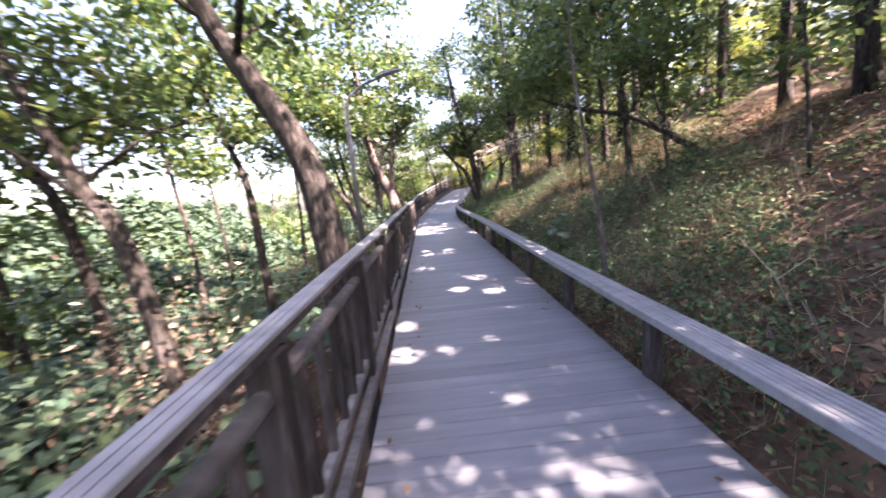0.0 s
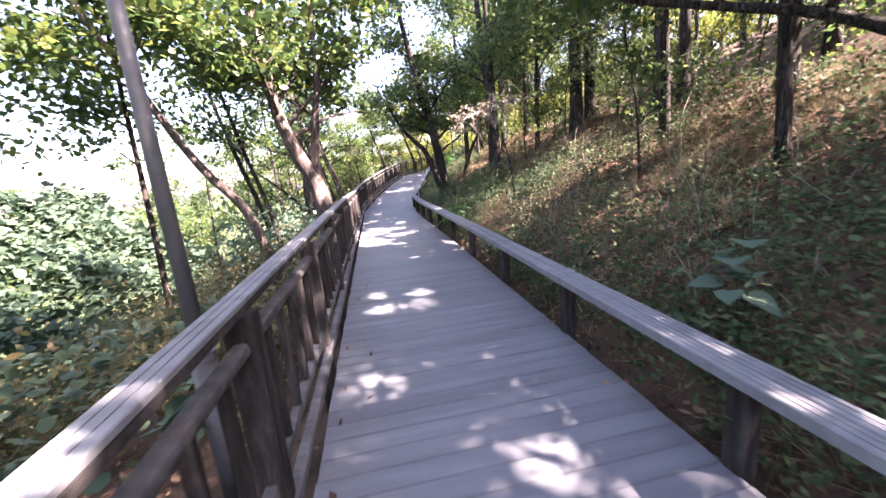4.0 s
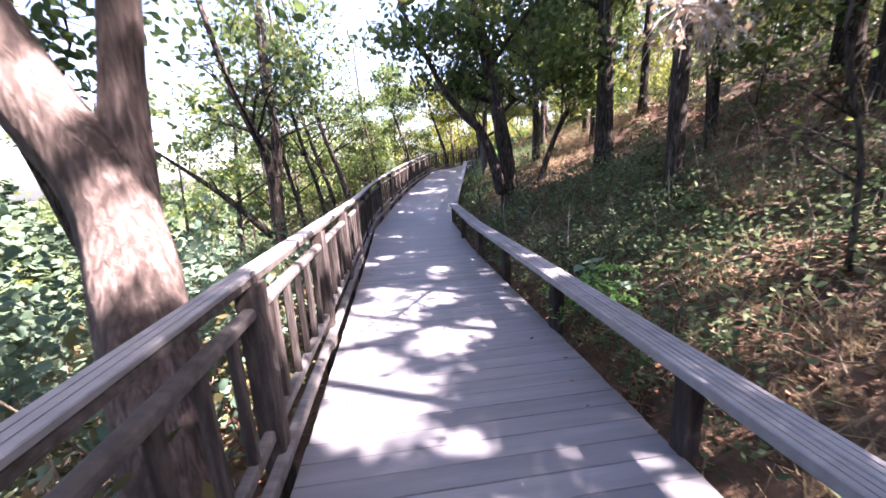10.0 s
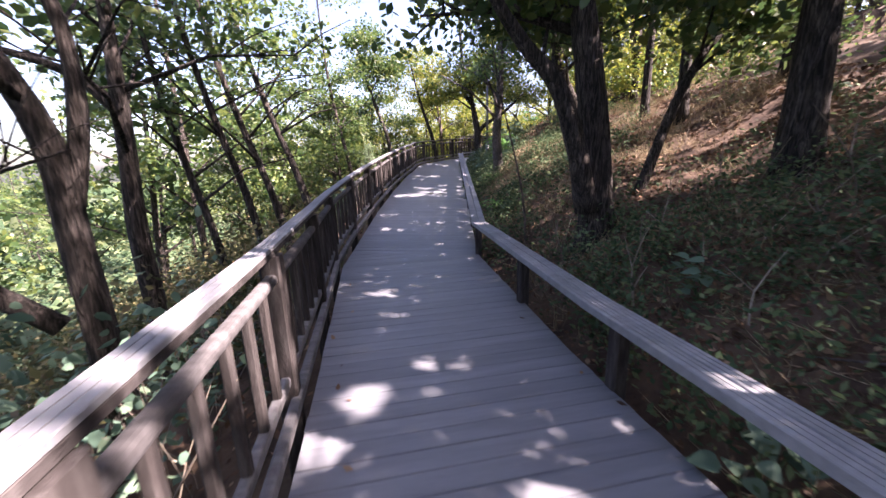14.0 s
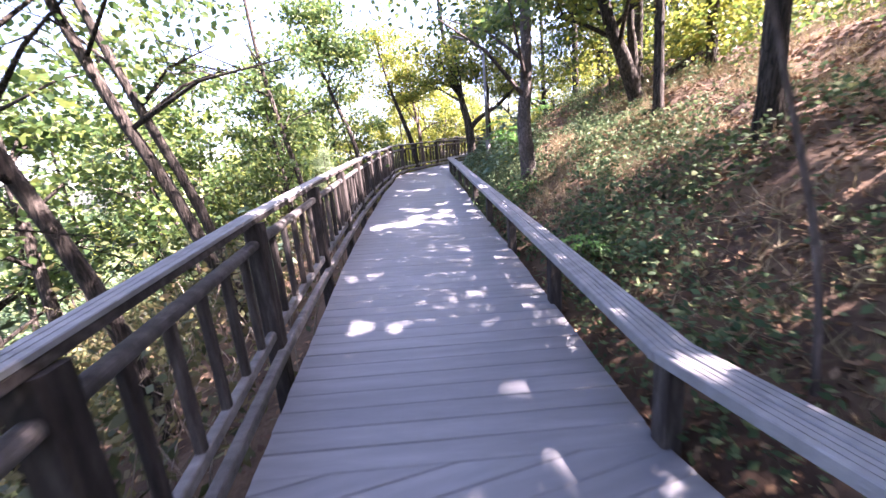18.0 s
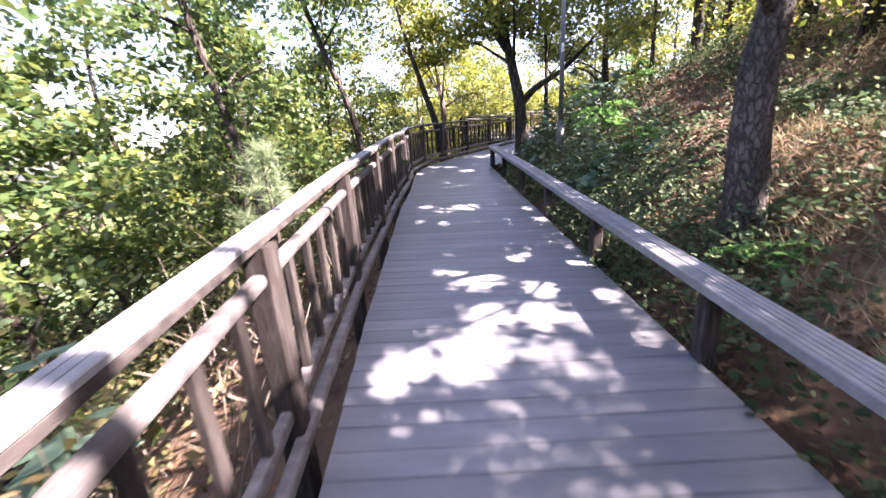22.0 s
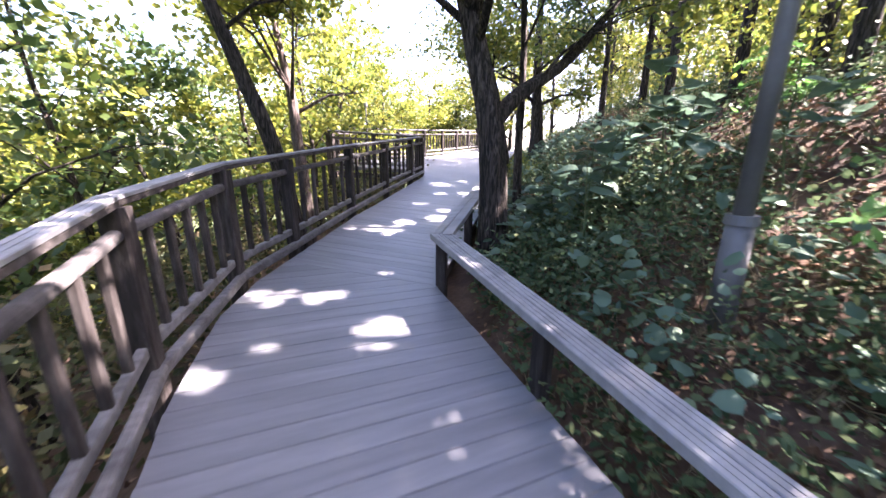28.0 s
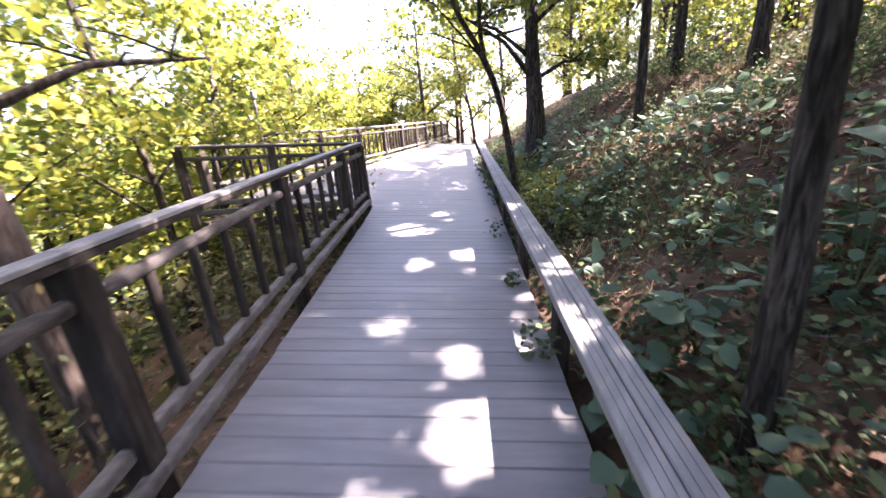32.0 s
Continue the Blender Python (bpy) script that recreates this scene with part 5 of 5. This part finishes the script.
    for s, n in ((0.9, 25), (2.1, 45), (3.3, 60), (4.4, 40), (6.0, 30)):         # sprouts under the low rail
        q = Vector(CORNER) + way(H_C) * s
        p = np.array([(q.x, q.y, deck_z(q.y) - 0.05)])
        stuff("sprouts", leaf_mesh("sprouts", clumps(rng, p, n, 0.1, 0.03, 0.22), 0.055, rng, droop=0.0, wide=0.7, up=1.5, shape="broad"), M_HERB, "small green sprouts growing up at the deck's edge", "plant")
    y = np.concatenate([rng.uniform(0, 20, 45), rng.uniform(0, 20, 25)])      # a few leaves blown onto the deck's edges
    x = np.concatenate([rng.uniform(-0.45, -0.2, 45), rng.uniform(1.3, 1.56, 25)])
    p = np.column_stack([x, y, np.interp(y, DECK_Y, DECK_Z) + 0.012])
    stuff("fallen_leaves", leaf_mesh("fallen_leaves", p, 0.06, rng, droop=0, up=6), M_LITTER, "scattered dry leaves at the edges of the deck", "leaves")
    # vines over the meadow below the first stretch
    p = patchy(scatter(rng, 34000, -30, 0, -9, 19, -26, -1.9), rng, 0.7, -0.9)
    fade = np.clip((p[:, 0] + 30) / 14, 0, 1) * np.clip((p[:, 1] + 9) / 4, 0, 1) * np.clip((11.5 - p[:, 1]) / 3, 0, 1)
    p = p[rng.random(len(p)) < fade + 0.25 * ripple(p[:, 0], p[:, 1]) * fade]
    p[:, 2] += 0.25 + 0.35 * np.abs(np.sin(p[:, 0] * 0.9) * np.sin(p[:, 1] * 1.1)) + 0.35 * rng.random(len(p)) + np.interp(-p[:, 0], [1.5, 6, 14, 26], [0.1, 1.3, 2.6, 2.6])
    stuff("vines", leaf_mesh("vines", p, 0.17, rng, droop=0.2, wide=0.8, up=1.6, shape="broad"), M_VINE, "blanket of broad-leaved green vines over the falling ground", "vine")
    # a bank of vine-covered scrub that closes the view across the valley
    n = 30000
    y, u = rng.uniform(-8, 25, n), rng.random(n) ** 0.8
    hump = 0.55 * np.sin(y * 0.8) + 0.4 * np.sin(y * 1.9 + 1.0) + 0.3 * np.sin(y * 3.7 + 2.0)
    x = -8.0 - 5.5 * u + 0.5 * np.sin(y * 1.3 + 6 * u) + rng.normal(0, 0.25, n)
    foot = ground_z(x, y) + 0.2
    z = foot + (2.05 + 0.6 * hump + 0.01 * y - foot) * u ** 0.7 + rng.normal(0, 0.14, n)
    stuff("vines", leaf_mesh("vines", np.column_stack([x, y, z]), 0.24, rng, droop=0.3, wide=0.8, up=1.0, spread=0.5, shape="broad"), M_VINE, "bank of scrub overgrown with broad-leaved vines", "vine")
    # scrub over the valley floor
    p = scatter(rng, 26000, -70, 0, -20, 90, -60, -8)
    p[:, 2] += 0.1 + 0.9 * rng.random(len(p)) * (0.5 + 0.5 * np.sin(p[:, 0] * 0.7) * np.sin(p[:, 1] * 0.6))
    stuff("scrub", leaf_mesh("scrub", p, 0.5, rng, droop=0.1, wide=0.8, up=1.5, shape="broad"), M_HERB, "green scrub over the valley floor", "scrub")
    p = scatter(rng, 9000, -260, -40, -160, 240, -250, -45)
    p[:, 2] += 0.5 + 4.5 * rng.random(len(p))
    stuff("far_woods", leaf_mesh("far_woods", p, 2.6, rng, droop=0.1, wide=0.8, up=1.0, shape="broad"), M_HERB, "hazy green woods on the far valley floor", "woods")
    # broad leaves beside the last stretch
    p = patchy(scatter(rng, 36000, 2.5, 15, 22, 44, 1.07, 4.6), rng, 1.1, -0.25)
    p = p[(along(p[:, 0], p[:, 1])[1] < 2.3) | (p[:, 1] < 30) | (rng.random(len(p)) < 0.3)]
    p[:, 2] += 0.06 + 0.25 * rng.random(len(p))
    stuff("vines", leaf_mesh("vines", p, 0.065, rng, droop=0.1, wide=0.6, up=0.8, shape="broad"), M_HERB, "small-leaved creeping plants beside the low rail", "vine")
    p = patchy(scatter(rng, 4200, 4, 14, 28.5, 40, 1.25, 3.4), rng, 1.3, 0.2)
    p[:, 2] += 0.15 + 0.4 * rng.random(len(p)) + 0.15 * np.sin(p[:, 0] * 3) * np.sin(p[:, 1] * 2.6)
    stuff("vines", leaf_mesh("vines", p, 0.1, rng, droop=0.1, wide=0.8, up=1.6, spread=0.6, shape="broad"), M_BROAD, "broad dark green leaves beside the low rail", "vine")


build_undergrowth()


# ---- single plants ----
def leaf_blank(name, length, width, seed, lobes=0.0):
    """One broad leaf with a folded midrib, its stalk's end at 0."""
    r = random.Random(seed)
    n = 7
    v, f = [], []
    for k in range(n + 1):
        t = k / n
        half = width / 2 * math.sin(math.pi * min(1, 0.08 + 0.92 * t) ** 0.75) * (1 + lobes * math.sin(9 * t)) if 0 < k < n else 0.004
        y, z = length * t, -0.22 * length * t * t + 0.02 * r.uniform(-1, 1)
        v += [(-half, y, z + 0.18 * half), (0, y, z), (half, y, z + 0.18 * half)]
    for k in range(n):
        a = 3 * k
        f += [(a, a + 1, a + 4, a + 3), (a + 1, a + 2, a + 5, a + 4)]
    me = bpy.data.meshes.new(name)
    me.from_pydata(v, [], f)
    me.materials.append(M_BROAD)
    me.polygons.foreach_set("use_smooth", [True] * len(me.polygons))
    return me


def build_plants():
    rng = random.Random(21)
    blanks = [leaf_blank("leaf", 1.0, 0.95, 1), leaf_blank("leaf", 1.0, 0.82, 2, 0.06), leaf_blank("leaf", 1.0, 1.05, 3)]
    low_plants = [(2.45, 6.5, 0.8, 0.2, 14), (1.95, 10.85, 0.4, 0.17, 14), (2.05, 14.05, 0.75, 0.14, 16), (1.92, 16.4, 0.35, 0.15, 12), (6.05, 33.3, 0.62, 0.2, 18), (6.5, 33.0, 0.5, 0.19, 16), (5.75, 32.7, 0.42, 0.17, 16),
             (6.5, 34.1, 0.5, 0.2, 18), (7.0, 35.4, 0.5, 0.18, 16), (7.4, 35.0, 0.6, 0.2, 14), (5.25, 33.5, 0.5, 0.14, 12), (6.3, 35.0, 0.45, 0.15, 12), (4.75, 29.3, 0.6, 0.18, 14), (4.55, 30.4, 0.5, 0.16, 12), (2.7, 17.6, 0.4, 0.13, 12), (2.15, 8.4, 0.35, 0.15, 12), (6.9, 33.9, 0.65, 0.22, 14)]
    tall_plants = [(6.5, 32.95, 1.15, 0.22, 26), (7.3, 32.6, 1.3, 0.26, 30), (7.7, 33.4, 1.2, 0.24, 26), (6.15, 33.45, 0.75, 0.19, 24), (5.85, 33.6, 0.45, 0.15, 20), (8.0, 34.4, 1.0, 0.22, 22), (-2.1, 11.4, 2.6, 0.13, 30), (5.75, 32.75, 1.6, 0.24, 22), (6.35, 32.3, 1.7, 0.24, 20), (6.6, 31.5, 1.3, 0.2, 18), (-0.85, 25.3, 2.0, 0.17, 34), (-1.0, 26.2, 1.9, 0.16, 30), (-1.35, 15.0, 1.2, 0.14, 26), (-1.4, 16.4, 1.3, 0.14, 26)]
    for x, y, h, size, n in low_plants + tall_plants:
        g = float(ground_z(x, y))
        h0 = max(0.15, h)
        plant = thing("plant", "broad-leaved green plant growing on the slope", "plant", "broad-leaved plants", at=(x, y, g - 0.03))
        bm = bmesh.new()
        stems = []
        for k in range(max(3, n // 4)):
            a = rng.uniform(0, 6.28)
            e = Vector((math.cos(a) * 0.22, math.sin(a) * 0.22, h0 * rng.uniform(0.6, 1.0)))
            stems.append(e)
            tube([(0, 0, 0), e * 0.5 + Vector((0, 0, 0.08)), e], [0.008, 0.006, 0.003], 5, bm)
        part("stem", bm, M_HERB, plant)
        for k in range(n):
            e = stems[k % len(stems)]
            p = e * rng.uniform(0.55, 1.0) + Vector((rng.uniform(-0.1, 0.1), rng.uniform(-0.1, 0.1), rng.uniform(-0.05, 0.08)))
            leaf = new("leaf", rng.choice(blanks))
            leaf.parent = plant
            s = size * rng.uniform(0.7, 1.25)
            leaf.matrix_local = Matrix.LocRotScale(p, Euler((rng.uniform(-0.3, 0.2), rng.uniform(-0.22, 0.22), rng.uniform(0, 6.28))), (s, s, s))


build_plants()


def build_pine_sapling(x, y, top):
    """A young pine: a thin stem with whorls of long needles."""
    g = float(ground_z(x, y)) - 0.1
    pine = thing("pine_sapling", "young pine with pale green needle tufts", "pine sapling", at=(x, y, g))
    h = top - g
    part("trunk", tube([(0, 0, 0), (0.03, 0, h * 0.5), (0, 0.02, h)], [0.03, 0.02, 0.008], 7), M_BARK2, pine)
    nr = np.random.default_rng(8)
    c = []
    for k in range(16):
        z0, a, r = h * (0.72 + 0.28 * k / 15), nr.random() * 6.28, 0.2 * (1.2 - k / 15)
        c.append(np.array([math.cos(a) * r, math.sin(a) * r, z0]) + nr.normal(0, 0.03, (110, 3)))
    c.append(np.array([0, 0, h]) + nr.normal(0, 0.03, (160, 3)))
    link_mesh("needles", leaf_mesh("needles", np.concatenate(c), 0.14, nr, droop=-0.3, wide=0.035, shape="blade"), M_PINE, pine)


def build_fern_shrubs():
    """Shrubs of long arching fronds with paired bright leaflets."""
    rng = random.Random(31)
    nr = np.random.default_rng(31)
    for x, y, h, reach, n in ((5.6, 30.4, 1.5, 0.8, 16), (5.2, 29.2, 0.9, 0.6, 10), (2.05, 14.05, 0.75, 0.55, 14), (2.75, 22.8, 0.5, 0.4, 10), (7.6, 31.8, 1.2, 0.7, 10), (3.75, 26.0, 0.5, 0.4, 8)):
        g = float(ground_z(x, y)) - 0.03
        shrub = thing("fern_shrub", "bright green shrub with feathery compound leaves on the slope", "shrub", "feathery shrubs", at=(x, y, g))
        bm = bmesh.new()
        tube([(0, 0, 0), (0.03, 0, h * 0.4), (0, 0.02, h * 0.75)], [0.014, 0.01, 0.006], 6, bm)
        c = []
        for k in range(n):
            a = 2.4 * k
            p = Vector((0, 0, h * rng.uniform(0.3, 0.75)))
            d = Vector((math.cos(a), math.sin(a), 0))
            length = reach * rng.uniform(0.6, 1.0)
            frond = [p + d * (length * f) + Vector((0, 0, 0.5 * length * f - 0.55 * length * f * f)) for f in (0, 0.25, 0.5, 0.75, 1)]
            tube(frond, [0.006, 0.005, 0.004, 0.003, 0.002], 4, bm)
            side = Vector((d.y, -d.x, 0))
            for q in smooth_path(frond, 4)[3:]:
                for w in (-1, 1):
                    c.append(tuple(q + side * (w * 0.05 * reach / 0.6)))
        part("stem", bm, M_HERB, shrub)
        link_mesh("crown", leaf_mesh("crown", np.array(c), 0.1 * reach / 0.6, nr, droop=0.1, wide=0.42, up=3.0), M_FERN, shrub)


build_fern_shrubs()


def build_flowers():
    """Single yellow flowers on thin stalks beside the low rail."""
    for x, y, h in ((4.75, 28.9, 0.3), (4.6, 28.55, 0.26), (4.95, 28.7, 0.34)):
        g = float(ground_z(x, y))
        flower = thing("flower", "small yellow flower among the undergrowth", "flower", "yellow flowers", at=(x, y, g - 0.02))
        part("stalk", tube([(0, 0, 0), (0.01, 0, h)], [0.004, 0.003], 5), M_HERB, flower)
        bm = bmesh.new()
        mid = bm.verts.new((0.01, 0, h))
        ring = [bm.verts.new((0.01 + (0.045 if k % 2 else 0.02) * math.cos(k * math.pi / 6), (0.045 if k % 2 else 0.02) * math.sin(k * math.pi / 6), h + 0.012)) for k in range(12)]
        for k in range(12):
            bm.faces.new((mid, ring[k], ring[(k + 1) % 12]))
        part("petals", bm, M_PETAL, flower)


build_flowers()


build_pine_sapling(0.02, 27.45, 2.4)
build_pine_sapling(-1.5, 15.2, 1.0)


def build_twigs():
    """Thin pale stems of bare shrubs, bent this way and that."""
    rng = random.Random(51)
    for y0, y1, x0, x1, n, label in ((9.5, 20.5, -4.6, -1.3, 260, "thin pale bare shrub stems below the railing"), (21.0, 30.0, -3.6, -1.0, 150, "thin bare shrub stems below the railing"), (-1.0, 20.0, 2.4, 6.0, 260, "thin dry brown stems standing on the slope")):
        bm = bmesh.new()
        for _ in range(n):
            y = rng.uniform(y0, y1)
            x = rng.uniform(x0, x1) + (max(0, y - 20.9) * 0.23)
            g = float(ground_z(x, y)) - 0.05
            h = rng.uniform(0.5, 1.7) if x0 < 0 else rng.uniform(0.25, 0.9)
            a, b = rng.uniform(-0.5, 0.5) * h, rng.uniform(-0.5, 0.5) * h
            pts = [(x, y, g), (x + a * 0.3 + rng.uniform(-0.08, 0.08), y + b * 0.3, g + h * 0.5), (x + a, y + b, g + h)]
            r = rng.uniform(0.004, 0.011)
            tube(smooth_path(pts, 2), [r, r, r * 0.8, r * 0.6, r * 0.35], 4, bm)
            tube([pts[1], (pts[1][0] - a * 0.5, pts[1][1] + rng.uniform(-0.25, 0.25), pts[1][2] + h * 0.3)], [r * 0.6, r * 0.25], 3, bm)
        me = bpy.data.meshes.new("twigs")
        bm.to_mesh(me)
        bm.free()
        stuff("twigs", me, M_TWIG, label, "twigs")


build_twigs()


def build_branches():
    """Fallen and broken branches on the slope."""
    rng = random.Random(4)
    for x, y, length, turn in ((2.6, 8.6, 1.6, 0.3), (3.3, 11.4, 2.0, 1.2), (3.0, 16.2, 1.5, 2.2), (4.4, 24.6, 1.9, 0.8), (2.9, 13.6, 1.2, 2.8), (5.0, 28.3, 1.4, 1.9), (2.5, 2.5, 1.5, 0.9), (7.6, 34.6, 1.6, 2.4), (-1.9, 9.3, 1.4, 1.0), (-1.7, 17.0, 1.8, 2.1)):
        pts = []
        for k in range(5):
            px, py = x + math.cos(turn) * length * (k / 4 - 0.5) + rng.uniform(-0.06, 0.06), y + math.sin(turn) * length * (k / 4 - 0.5) + rng.uniform(-0.06, 0.06)
            pts.append((px, py, float(ground_z(px, py)) + 0.03 + rng.uniform(0, 0.05)))
        bm = tube(pts, [0.02, 0.018, 0.015, 0.011, 0.005], 6)
        tube([pts[2], (pts[2][0] + rng.uniform(-0.3, 0.3), pts[2][1] + rng.uniform(-0.3, 0.3), pts[2][2] + 0.15)], [0.009, 0.003], 5, bm)
        ob = part("fallen_branch", bm, M_BARK2)
        tagged(ob, "bare dry branch lying among fallen leaves", "branch", "fallen branches")


build_branches()


def build_dead_branch():
    """A bleached, broken limb leaning out of a tree on the slope, with a spray of dry twigs at its end."""
    rng = random.Random(61)
    nr = np.random.default_rng(61)
    at = Vector((6.06, 17.05, 4.15))
    branch = thing("dead_branch", "bleached dead branch with dry twigs hanging from a slope tree", "branch", at=at)
    pts = smooth_path([Vector(p) - at for p in ((6.06, 17.05, 4.15), (5.2, 16.1, 3.85), (4.2, 15.2, 3.62), (3.1, 14.2, 3.25), (2.3, 13.45, 2.92))], 4)
    n = len(pts)
    part("limb", tube(pts, [0.055 * (1 - 0.75 * k / (n - 1)) for k in range(n)], 9, None, 0.06, rng), M_DEAD, branch, smooth=True)
    bm = bmesh.new()
    c = []
    for k in range(70):
        p = pts[rng.randrange(n // 3, n)]
        e = p + Vector((rng.uniform(-0.55, 0.35), rng.uniform(-0.55, 0.4), rng.uniform(-0.75, 0.25)))
        q = p.lerp(e, 0.5) + Vector((0, 0, 0.08))
        tube([p, q, e], [0.009, 0.006, 0.002], 4, bm)
        f = q + Vector((rng.uniform(-0.3, 0.3), rng.uniform(-0.3, 0.3), rng.uniform(-0.3, 0.1)))
        tube([q, f], [0.005, 0.002], 3, bm)
        c += [tuple(q.lerp(e, rng.random())) for _ in range(5)] + [tuple(q.lerp(f, rng.random())) for _ in range(4)]
    part("twigs", bm, M_DEAD, branch)
    link_mesh("dry_leaves", leaf_mesh("dry_leaves", np.array(c) + nr.normal(0, 0.04, (len(c), 3)), 0.07, nr, droop=0.6), M_PALE, branch)


build_dead_branch()


def build_marker():
    """A thin post with a dark head at the side branch."""
    x, y = 7.9, 42.3
    post = thing("marker_post", "thin grey post with a small dark head by the junction", "post", at=(x, y, deck_z(y)))
    part("pole", tube([(0, 0, -0.02), (0, 0, 1.85)], [0.03, 0.025], 10), M_STEEL, post)
    part("head", tube([(0, 0, 1.85), (0, 0, 1.87), (0, 0, 1.98), (0, 0, 2.0)], [0.03, 0.06, 0.06, 0.03], 12), M_LAMP, post)


build_marker()
